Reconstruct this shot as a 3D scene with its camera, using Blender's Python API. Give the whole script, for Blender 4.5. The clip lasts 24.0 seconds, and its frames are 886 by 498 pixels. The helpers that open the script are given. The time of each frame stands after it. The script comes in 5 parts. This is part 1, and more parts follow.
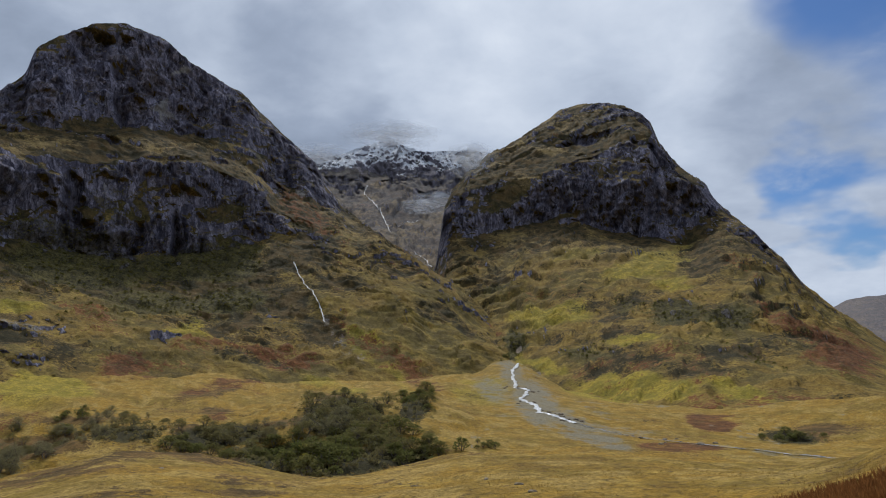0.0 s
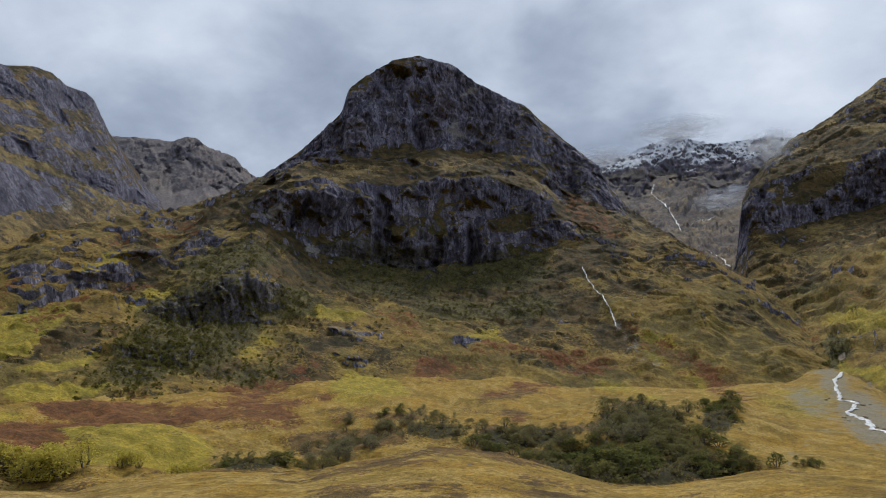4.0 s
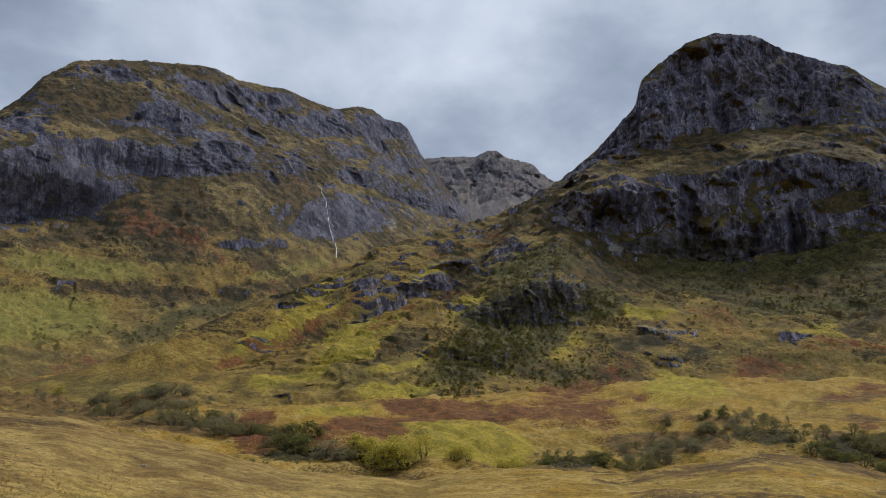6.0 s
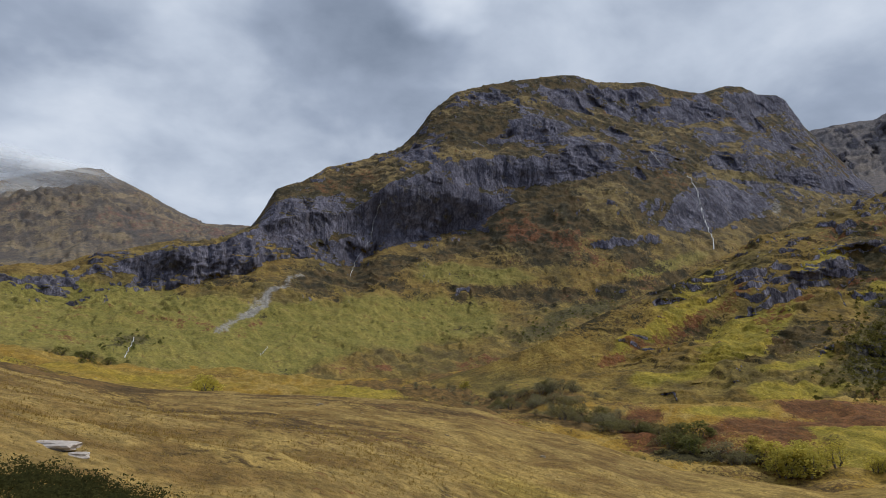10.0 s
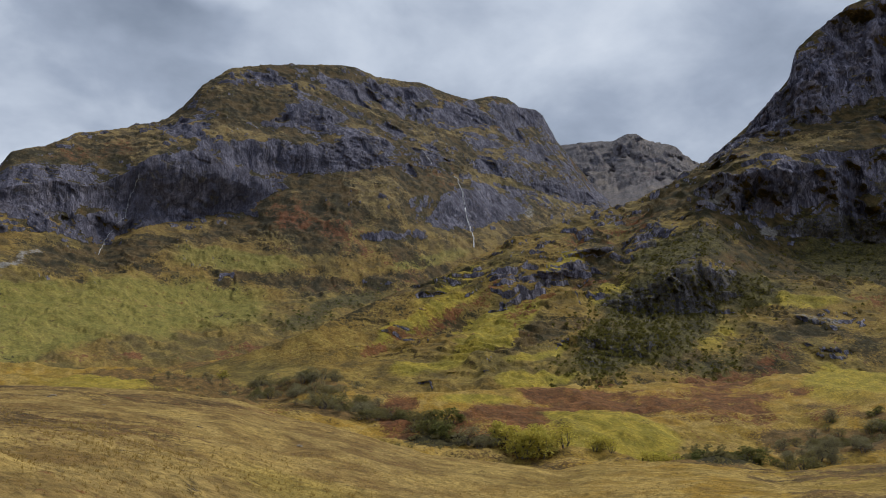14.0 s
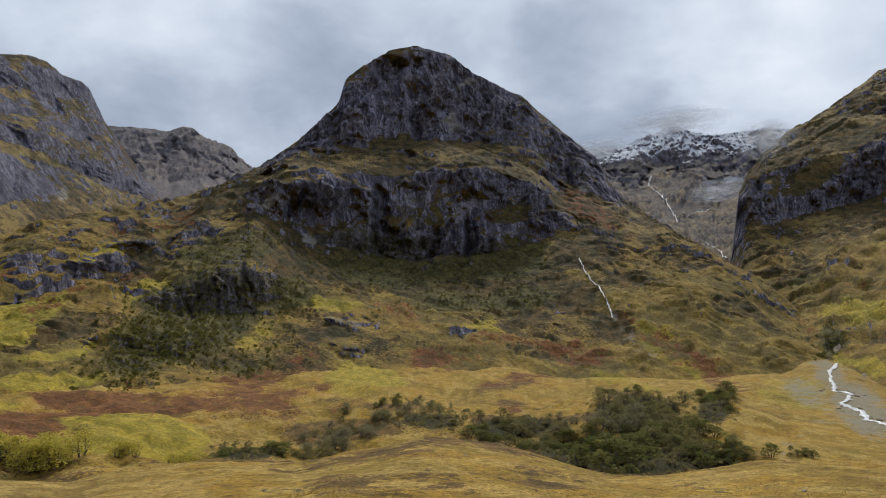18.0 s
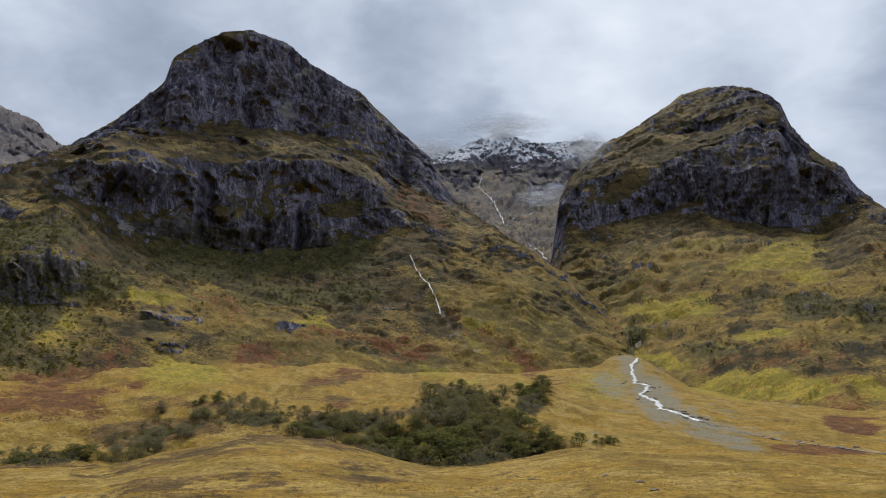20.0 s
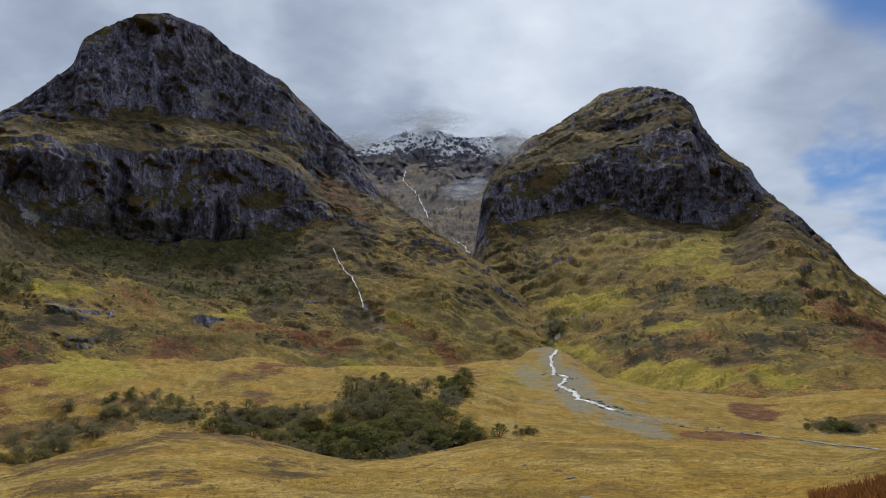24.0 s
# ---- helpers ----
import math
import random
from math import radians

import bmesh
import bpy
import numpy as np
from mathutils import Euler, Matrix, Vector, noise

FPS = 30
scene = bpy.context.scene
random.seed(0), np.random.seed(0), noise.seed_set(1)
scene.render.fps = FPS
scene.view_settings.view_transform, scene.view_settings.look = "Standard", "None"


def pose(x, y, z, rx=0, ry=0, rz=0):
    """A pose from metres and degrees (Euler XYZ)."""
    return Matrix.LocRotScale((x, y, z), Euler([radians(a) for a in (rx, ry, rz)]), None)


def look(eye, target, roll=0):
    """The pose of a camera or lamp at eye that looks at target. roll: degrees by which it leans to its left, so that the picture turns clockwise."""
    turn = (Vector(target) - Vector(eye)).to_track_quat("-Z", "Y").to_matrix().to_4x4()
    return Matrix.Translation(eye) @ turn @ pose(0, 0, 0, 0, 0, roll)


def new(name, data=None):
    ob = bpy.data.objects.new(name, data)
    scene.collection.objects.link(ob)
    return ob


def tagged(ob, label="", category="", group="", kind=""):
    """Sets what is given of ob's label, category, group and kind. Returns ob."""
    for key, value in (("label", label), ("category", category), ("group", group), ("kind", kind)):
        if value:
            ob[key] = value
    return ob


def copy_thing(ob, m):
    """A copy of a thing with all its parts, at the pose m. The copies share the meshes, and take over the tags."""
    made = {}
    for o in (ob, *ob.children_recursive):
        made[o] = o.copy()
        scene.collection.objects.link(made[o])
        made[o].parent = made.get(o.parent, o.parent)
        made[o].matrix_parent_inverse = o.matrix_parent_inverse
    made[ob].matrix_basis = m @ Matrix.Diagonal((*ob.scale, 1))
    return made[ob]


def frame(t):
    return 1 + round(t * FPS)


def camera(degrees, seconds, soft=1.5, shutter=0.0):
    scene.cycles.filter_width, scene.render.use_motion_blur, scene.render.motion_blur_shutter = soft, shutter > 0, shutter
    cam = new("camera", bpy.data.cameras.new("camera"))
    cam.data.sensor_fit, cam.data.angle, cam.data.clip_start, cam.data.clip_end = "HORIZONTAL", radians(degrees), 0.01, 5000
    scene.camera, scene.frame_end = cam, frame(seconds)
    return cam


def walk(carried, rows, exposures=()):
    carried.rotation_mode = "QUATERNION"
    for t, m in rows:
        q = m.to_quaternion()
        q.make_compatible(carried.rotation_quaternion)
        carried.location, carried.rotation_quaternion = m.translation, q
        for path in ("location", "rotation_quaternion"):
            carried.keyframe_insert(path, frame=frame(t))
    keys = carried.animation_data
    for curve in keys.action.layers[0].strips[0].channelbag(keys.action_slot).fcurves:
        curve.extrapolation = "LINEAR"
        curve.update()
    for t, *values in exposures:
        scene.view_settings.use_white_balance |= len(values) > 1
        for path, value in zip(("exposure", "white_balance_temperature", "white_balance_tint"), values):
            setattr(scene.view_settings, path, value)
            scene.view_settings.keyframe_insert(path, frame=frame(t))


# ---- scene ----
# The photographer turns on the spot with the camera held out at arm's length.
cam = camera(63.2, 24.0, soft=1.0)
EYE, ARM = 3.0, 0.4
# seconds, bearing (degrees, left of the first view), pitch, lean
ROWS = [
    (0.0, 0.04, 8.75, 0.25),
    (0.5, 0.37, 8.75, 0.29),
    (1.0, 1.12, 8.73, 0.40),
    (1.5, 2.72, 8.71, 0.40),
    (2.0, 5.28, 8.70, 0.29),
    (2.5, 8.78, 8.74, 0.07),
    (3.0, 12.97, 8.83, -0.18),
    (3.5, 17.62, 8.96, -0.39),
    (4.0, 22.78, 9.09, -0.51),
    (4.5, 28.68, 9.19, -0.54),
    (5.0, 34.41, 9.15, -0.47),
    (5.5, 40.77, 9.09, -0.24),
    (6.0, 46.87, 8.98, -0.09),
    (6.5, 53.40, 8.88, 0.09),
    (7.0, 59.18, 8.81, 0.28),
    (7.5, 64.72, 8.79, 0.30),
    (8.0, 68.94, 8.80, 0.32),
    (8.5, 72.28, 8.83, 0.27),
    (9.0, 74.37, 8.85, 0.22),
    (9.5, 75.69, 8.82, 0.11),
    (10.0, 76.22, 8.76, -0.02),
    (10.5, 76.00, 8.68, -0.13),
    (11.0, 75.11, 8.55, -0.20),
    (11.5, 73.62, 8.36, -0.21),
    (12.0, 71.45, 8.16, -0.23),
    (12.5, 68.47, 7.98, -0.34),
    (13.0, 65.26, 7.90, -0.40),
    (13.5, 61.52, 7.91, -0.50),
    (14.0, 57.78, 8.03, -0.63),
    (14.5, 53.54, 8.19, -0.74),
    (15.0, 49.36, 8.30, -0.81),
    (15.5, 44.67, 8.32, -0.78),
    (16.0, 40.20, 8.34, -0.79),
    (16.5, 35.41, 8.31, -0.70),
    (17.0, 31.07, 8.30, -0.66),
    (17.5, 26.53, 8.35, -0.61),
    (18.0, 22.52, 8.36, -0.60),
    (18.5, 18.52, 8.37, -0.61),
    (19.0, 15.14, 8.35, -0.59),
    (19.5, 11.89, 8.26, -0.59),
    (20.0, 9.12, 8.15, -0.59),
    (20.5, 7.06, 8.05, -0.57),
    (21.0, 5.60, 7.97, -0.52),
    (21.5, 4.60, 7.92, -0.45),
    (22.0, 3.95, 7.90, -0.37),
    (22.5, 3.60, 7.88, -0.30),
    (23.0, 3.36, 7.83, -0.27),
    (23.5, 3.19, 7.74, -0.24),
    (24.0, 3.05, 7.66, -0.19),
]

def stand(bearing, pitch, lean):
    b = radians(bearing)
    return pose(-ARM * math.sin(b), ARM * math.cos(b), EYE, 90 + pitch, lean, bearing)


# seconds, stops, kelvin, tint: the phone cools and dims a little towards the bright sky
EXPOSURES = [(0.0, -0.1, 6000, 10), (5.0, 0.02, 6100, 10), (9.0, -0.1, 6100, 10), (14.0, -0.06, 6150, 10), (18.0, 0.14, 6250, 10), (24.0, 0.0, 6100, 10)]
walk(cam, [(t, stand(b, p, l)) for t, b, p, l in ROWS], EXPOSURES)

# ---- sky and light ----
SUN_BEARING, SUN_HEIGHT = 8.0, 48.0


def way_to(bearing, height):
    b, h = radians(bearing), radians(height)
    return Vector((-math.sin(b) * math.cos(h), math.cos(b) * math.cos(h), math.sin(h)))


class Nodes:
    """A small helper to wire node trees."""

    def __init__(self, tree):
        self.tree = tree
        tree.nodes.clear()

    def add(self, kind):
        return self.tree.nodes.new("ShaderNode" + kind)

    def put(self, socket, v):
        if isinstance(v, bpy.types.NodeSocket):
            self.tree.links.new(v, socket)
        elif isinstance(v, tuple) and len(v) == 3 and socket.type == "RGBA":
            socket.default_value = (*v, 1)
        else:
            socket.default_value = v

    def math(self, op, a, b=0.0, c=0.0, clamp=False):
        n = self.add("Math")
        n.operation, n.use_clamp = op, clamp
        for s, v in zip(n.inputs, (a, b, c)):
            self.put(s, v)
        return n.outputs[0]

    def vec(self, op, a, b=(0, 0, 0), scale=None):
        n = self.add("VectorMath")
        n.operation = op
        self.put(n.inputs[0], a)
        self.put(n.inputs[1], b)
        if scale is not None:
            self.put(n.inputs["Scale"], scale)
        return n.outputs["Value"] if op in ("DOT_PRODUCT", "LENGTH") else n.outputs[0]

    def step(self, v, lo, hi, to0=0.0, to1=1.0):
        n = self.add("MapRange")
        n.interpolation_type = "SMOOTHSTEP"
        for s, x in zip(n.inputs, (v, lo, hi, to0, to1)):
            self.put(s, x)
        return n.outputs[0]

    def mix(self, f, a, b, blend="MIX"):
        n = self.add("Mix")
        n.data_type, n.blend_type = "RGBA", blend
        self.put(n.inputs[0], f)
        self.put(n.inputs[6], a)
        self.put(n.inputs[7], b)
        return n.outputs[2]

    def noise(self, vector, scale, detail=4.0, rough=0.55, warp=0.0):
        n = self.add("TexNoise")
        self.put(n.inputs["Vector"], vector)
        n.inputs["Scale"].default_value, n.inputs["Detail"].default_value = scale, detail
        n.inputs["Roughness"].default_value, n.inputs["Distortion"].default_value = rough, warp
        return n.outputs["Fac"]


def build_world():
    world = bpy.data.worlds.new("cloudy_sky")
    scene.world = world
    world.use_nodes = True
    k = Nodes(world.node_tree)
    way = k.vec("NORMALIZE", k.add("TexCoord").outputs["Generated"])
    sky = k.add("TexSky")
    sky.sky_type, sky.sun_disc = "NISHITA", False
    sky.sun_elevation, sky.sun_rotation = radians(SUN_HEIGHT), radians(-SUN_BEARING)
    sky.air_density, sky.dust_density, sky.ozone_density = 1.0, 0.6, 1.5
    blue = k.mix(1.0, sky.outputs[0], (0.040, 0.054, 0.074), "MULTIPLY")
    # clouds lie on a flat layer: wider apart overhead, crowded towards the horizon
    z = k.math("MAXIMUM", k.vec("DOT_PRODUCT", way, (0, 0, 1)), 0.0)
    flat = k.vec("SCALE", way, scale=k.math("DIVIDE", 1.0, k.math("ADD", z, 0.35)))
    big = k.noise(flat, 1.5, 5, 0.5, 0.3)
    fine = k.noise(flat, 4.2, 6, 0.55, 0.2)
    wob = k.add("TexNoise")
    k.put(wob.inputs["Vector"], flat)
    wob.inputs["Scale"].default_value, wob.inputs["Detail"].default_value = 3.0, 4
    bent = k.vec("NORMALIZE", k.vec("ADD", way, k.vec("SCALE", k.vec("SUBTRACT", wob.outputs["Color"], (0.5, 0.5, 0.5)), scale=0.30)))
    grey = k.math("ADD", k.math("MULTIPLY", big, 0.55), k.math("MULTIPLY", fine, 0.45))
    # bearing, height, width, strength: thin bright breaks (+) and heavy cloud (-)
    for b, h, w, s in ((-4, 20, 9, 0.13), (-14, 27, 12, 0.07), (4, 29, 9, 0.0), (11, 20, 8, -0.14), (27, 25, 12, -0.07), (83, 23, 10, -0.17), (76, 29, 6, 0.26), (105, 17, 7, 0.12), (108, 27, 10, -0.12), (48, 27, 10, 0.04), (40, 20, 9, -0.03), (66, 24, 8, 0.06), (-27, 18, 9, -0.10)):
        near = k.vec("DOT_PRODUCT", bent, tuple(way_to(b, h)))
        f = k.step(near, math.cos(radians(w)), 1.0, 0.0, s)
        grey = k.math("ADD", grey, f)
    ramp = k.add("ValToRGB")
    k.put(ramp.inputs[0], grey)
    els = ramp.color_ramp.elements
    els[0].position, els[0].color = 0.22, (0.21, 0.25, 0.32, 1)
    els[1].position, els[1].color = 0.85, (0.91, 0.93, 0.95, 1)
    for p, c in ((0.42, (0.37, 0.42, 0.51, 1)), (0.58, (0.57, 0.62, 0.70, 1)), (0.70, (0.71, 0.75, 0.81, 1))):
        e = els.new(p)
        e.color = c
    gap = None
    for b, h, w in ((-35, 25, 9), (-29, 13, 5)):
        near = k.vec("DOT_PRODUCT", bent, tuple(way_to(b, h)))
        f = k.step(near, math.cos(radians(w)), math.cos(radians(w * 0.3)))
        gap = f if gap is None else k.math("MAXIMUM", gap, f)
    gap = k.math("MULTIPLY", gap, k.step(fine, 0.80, 0.46))
    col = k.mix(gap, ramp.outputs[0], blue)
    bg = k.add("Background")
    k.put(bg.inputs[0], col)
    bg.inputs[1].default_value = 1.0
    k.put(k.add("OutputWorld").inputs[0], bg.outputs[0])


build_world()
sun = new("sun", bpy.data.lights.new("sun", "SUN"))
sun.data.energy, sun.data.angle, sun.data.color = 3.05, radians(10), (1.0, 0.925, 0.79)
sun.matrix_world = look(way_to(SUN_BEARING, SUN_HEIGHT) * 100, (0, 0, 0))
# ---- materials ----
def surface(name, rough=0.9, spec=0.2):
    m = bpy.data.materials.new(name)
    m.use_nodes = True
    k = Nodes(m.node_tree)
    out, b = k.add("OutputMaterial"), k.add("BsdfPrincipled")
    k.put(out.inputs[0], b.outputs[0])
    b.inputs["Roughness"].default_value = rough
    b.inputs["Specular IOR Level"].default_value = spec
    return m, k, b


def hill_material(name, grain=1.0, snow=False, haze=0.0, gold=False):
    """Hill ground: grass, heath, bracken, rock, scree and snow, spread by the 'cover' and 'tone' of the mesh."""
    m, k, b = surface(name, 0.95, 0.12)
    at = k.add("TexCoord").outputs["Object"]
    cover, tone = k.add("Attribute"), k.add("Attribute")
    cover.attribute_name, tone.attribute_name = "cover", "tone"
    cs, ts = k.add("SeparateColor"), k.add("SeparateColor")
    k.put(cs.inputs[0], cover.outputs["Color"])
    k.put(ts.inputs[0], tone.outputs["Color"])
    rock, bracken, scree = cs.outputs
    lush, heath, white = ts.outputs
    streak, wood = cover.outputs["Alpha"], tone.outputs["Alpha"]
    wide, mid, small = (k.noise(at, s / grain, d, 0.6) for s, d in ((0.012, 3), (0.06, 4), (0.35, 4)))
    tiny = k.noise(at, 1.6 / grain, 3, 0.65)
    # grass: straw, ochre and olive, flecked with rushes and old heather
    if gold:
        g = k.mix(k.step(wide, 0.40, 0.60), (0.285, 0.172, 0.026), (0.200, 0.136, 0.026))
        g = k.mix(k.step(mid, 0.50, 0.64, 0.0, 0.75), g, (0.345, 0.235, 0.054))
        g = k.mix(k.step(mid, 0.46, 0.34, 0.0, 0.7), g, (0.175, 0.108, 0.026))
        # the drier slope is paler, tan and straw
        g = k.mix(k.math("MULTIPLY", white, 0.8), g, k.mix(k.step(mid, 0.40, 0.60), (0.165, 0.104, 0.038), (0.290, 0.205, 0.074)))
        g = k.mix(k.step(streak, 0.44, 0.22, 0.0, 0.65), g, (0.350, 0.245, 0.074))
    else:
        g = k.mix(k.step(wide, 0.40, 0.60), (0.200, 0.130, 0.030), (0.128, 0.098, 0.028))
        g = k.mix(k.step(mid, 0.50, 0.62, 0.0, 0.75), g, (0.280, 0.200, 0.050))
        g = k.mix(k.step(mid, 0.46, 0.36, 0.0, 0.8), g, (0.084, 0.062, 0.022))
    g = k.mix(k.step(streak, 0.58, 0.85, 0.0, 0.25 if gold else 0.35), g, (0.135, 0.080, 0.026))
    g = k.mix(k.math("MULTIPLY", k.step(lush, 0.25, 0.7), k.step(small, 0.2, 0.6, 0.55, 0.95)), g, k.mix(k.step(mid, 0.40, 0.62), *(((0.195, 0.180, 0.036), (0.235, 0.205, 0.046)) if haze else ((0.215, 0.180, 0.024), (0.345, 0.265, 0.034)))))
    if not snow and not gold:
        # higher up the turf is thin, tan and brown
        g = k.mix(k.math("MULTIPLY", white, 0.8), g, k.mix(k.step(mid, 0.42, 0.58), (0.110, 0.082, 0.044), (0.225, 0.165, 0.070)))
    g = k.mix(k.step(small, 0.50, 0.64, 0.0, 0.45), g, (0.105, 0.074, 0.026))
    g = k.mix(k.step(tiny, 0.54, 0.70, 0.0, 0.25), g, (0.075, 0.055, 0.022))
    hm = k.step(k.math("ADD", heath, k.math("MULTIPLY", k.math("ADD", k.math("SUBTRACT", small, 0.5), k.math("MULTIPLY", k.math("SUBTRACT", tiny, 0.5), 0.6)), 2.0)), 0.40, 0.70, 0.0, 0.93)
    g = k.mix(hm, g, k.mix(k.step(mid, 0.40, 0.60), *(((0.068, 0.045, 0.019), (0.150, 0.090, 0.032)) if gold else ((0.026, 0.024, 0.012), (0.085, 0.058, 0.024)))))
    bm_ = k.step(k.math("ADD", bracken, k.math("ADD", k.math("MULTIPLY", k.math("SUBTRACT", small, 0.5), 1.8), k.math("MULTIPLY", k.math("SUBTRACT", wide if gold else mid, 0.5), 2.4))), 0.40, 0.80, 0.0, 0.88)
    g = k.mix(bm_, g, k.mix(k.step(k.math("ADD", k.math("MULTIPLY", small, 0.5), k.math("MULTIPLY", mid, 0.5)), 0.38, 0.62), (0.050, 0.022, 0.013), (0.165, 0.064, 0.026)))
    # scrub: low birch and rowan, shaded gaps and lit tops painted in
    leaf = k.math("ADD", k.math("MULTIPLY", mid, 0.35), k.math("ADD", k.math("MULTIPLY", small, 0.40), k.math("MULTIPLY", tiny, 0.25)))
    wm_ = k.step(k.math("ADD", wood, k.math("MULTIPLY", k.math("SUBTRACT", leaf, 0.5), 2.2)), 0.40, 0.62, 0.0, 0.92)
    # on the moor darker still: shade under the thickets put into the ground
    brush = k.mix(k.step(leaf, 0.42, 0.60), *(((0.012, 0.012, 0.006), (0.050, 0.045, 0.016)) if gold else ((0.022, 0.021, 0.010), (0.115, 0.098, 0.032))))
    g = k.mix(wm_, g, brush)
    # rock: purple-grey andesite in upright columns, cracked, with moss and turf on its ledges
    warp = k.add("TexNoise")
    k.put(warp.inputs["Vector"], at)
    warp.inputs["Scale"].default_value, warp.inputs["Detail"].default_value = 0.07 / grain, 4
    bent = k.vec("ADD", at, k.vec("SCALE", k.vec("SUBTRACT", warp.outputs["Color"], (0.5, 0.5, 0.5)), scale=18.0 * grain))
    tall = k.vec("MULTIPLY", bent, (1.0, 1.0, 0.14))
    st2 = k.noise(k.vec("MULTIPLY", at, (1.0, 1.0, 0.16)), 0.42 / grain, 5, 0.65)
    pillar = k.noise(k.vec("MULTIPLY", bent, (1.0, 1.0, 0.055)), 0.15 / grain, 4, 0.62)

    def blocks(scale, feature):
        v = k.add("TexVoronoi")
        v.feature = feature
        k.put(v.inputs["Vector"], tall)
        v.inputs["Scale"].default_value = scale / grain
        return v
    face, chip = blocks(0.07, "F1"), blocks(0.24, "F1")
    tone1, tone2 = (k.vec("DOT_PRODUCT", v.outputs["Color"], (0.5, 0.5, 0.0)) for v in (face, chip))
    shade = k.math("ADD", k.math("MULTIPLY", tone1, 0.16), k.math("ADD", k.math("MULTIPLY", tone2, 0.14), k.math("ADD", k.math("MULTIPLY", st2, 0.28), k.math("MULTIPLY", pillar, 0.50))))
    r = k.mix(k.step(shade, 0.42, 0.66), (0.050, 0.049, 0.073), (0.290, 0.280, 0.360))
    r = k.mix(k.step(mid, 0.54, 0.68, 0.0, 0.4), r, (0.150, 0.118, 0.105))
    r = k.mix(k.step(shade, 0.66, 0.76, 0.0, 0.75), r, (0.400, 0.385, 0.425))
    for scale, wide_, dark in ((0.07, 0.055, 0.7), (0.24, 0.08, 0.5)):
        e = blocks(scale, "DISTANCE_TO_EDGE").outputs["Distance"]
        r = k.mix(k.step(e, wide_, 0.0, 0.0, dark), r, (0.034, 0.032, 0.046))
    # tall dark streaks, wet rock and painted gully shade, and a few pale fresh scars
    tallw = k.vec("MULTIPLY", bent, (1.0, 1.0, 0.10))
    wet_shade = k.noise(tallw, 0.034 / grain, 3, 0.55)
    r = k.mix(k.step(wet_shade, 0.50, 0.62, 0.0, 0.6), r, (0.060, 0.056, 0.080))
    scar = k.noise(k.vec("ADD", tallw, (310.0, 70.0, 40.0)), 0.080 / grain, 3, 0.6)
    r = k.mix(k.step(scar, 0.66, 0.73, 0.0, 0.7), r, (0.330, 0.320, 0.330))
    if 0 < haze < 0.2:
        # rock of the broad mountain: darker, and bluer with haze painted in
        r = k.mix(0.4, r, (0.070, 0.074, 0.112))
    rm = k.step(k.math("ADD", rock, k.math("MULTIPLY", k.math("ADD", k.math("SUBTRACT", small, 0.5), k.math("SUBTRACT", mid, 0.5)), 1.3)), 0.36, 0.60)
    moss = k.step(k.noise(k.vec("MULTIPLY", bent, (1.0, 1.0, 2.0)), 0.045 / grain, 6, 0.68), 0.57, 0.68, 0.0, 0.5)
    rm = k.math("MULTIPLY", rm, k.math("SUBTRACT", 1.0, moss))
    turf = k.mix(k.step(small, 0.35, 0.65), (0.090, 0.078, 0.030), (0.215, 0.178, 0.056))
    c = k.mix(rm, k.mix(k.math("MULTIPLY", rock, 0.75), g, turf), r)
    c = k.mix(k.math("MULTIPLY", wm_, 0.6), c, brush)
    sc = k.mix(small, *(((0.130, 0.120, 0.088), (0.260, 0.240, 0.180)) if gold else ((0.190, 0.180, 0.165), (0.360, 0.345, 0.325))))
    sm = k.step(k.math("ADD", scree, k.math("ADD", k.math("MULTIPLY", k.math("SUBTRACT", small, 0.5), 1.1), k.math("MULTIPLY", k.math("SUBTRACT", mid, 0.5), 1.3))), 0.30, 0.85, 0.0, 0.9)
    c = k.mix(sm, c, sc)
    if haze:
        # aerial haze painted in: colour pulled towards a mauve grey
        c = k.mix(haze, c, k.mix(mid, (0.140, 0.134, 0.158), (0.212, 0.190, 0.188)))
    if snow:
        wm = k.step(k.math("ADD", white, k.math("MULTIPLY", k.math("SUBTRACT", st2, 0.5), 0.9)), 0.40, 0.62)
        c = k.mix(wm, c, (0.62, 0.65, 0.70))
    # single tufts and stones
    speck = k.noise(at, 0.85 / grain, 2, 0.5)
    grit = k.math("MULTIPLY", k.step(speck, 0.34, 0.66, 0.82, 1.18), k.step(k.noise(k.vec("ADD", at, (90.0, 40.0, 10.0)), 0.24 / grain, 3, 0.55), 0.36, 0.64, 0.87, 1.17))
    c = k.mix(1.0, c, k.vec("SCALE", (1.0, 1.0, 1.0), scale=grit), "MULTIPLY")
    k.put(b.inputs["Base Color"], c)
    bump = k.add("Bump")
    bump.inputs["Strength"].default_value, bump.inputs["Distance"].default_value = 0.85, 2.0 * grain
    h = k.math("ADD", k.math("MULTIPLY", small, 0.9), k.math("MULTIPLY", tiny, 0.35))
    h = k.math("ADD", h, k.math("MULTIPLY", k.math("MULTIPLY", k.math("ADD", st2, shade), rm), 1.8))
    k.put(bump.inputs["Height"], h)
    k.put(b.inputs["Normal"], bump.outputs[0])
    return m


HILL = hill_material("hill_grass_and_rock")
# last number: how much distance haze is painted into the colour
MID_HILL = hill_material("banded_hill", 1.2, False, 0.06)
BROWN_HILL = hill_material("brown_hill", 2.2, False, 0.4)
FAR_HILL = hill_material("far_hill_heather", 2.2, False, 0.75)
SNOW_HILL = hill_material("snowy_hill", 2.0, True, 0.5)


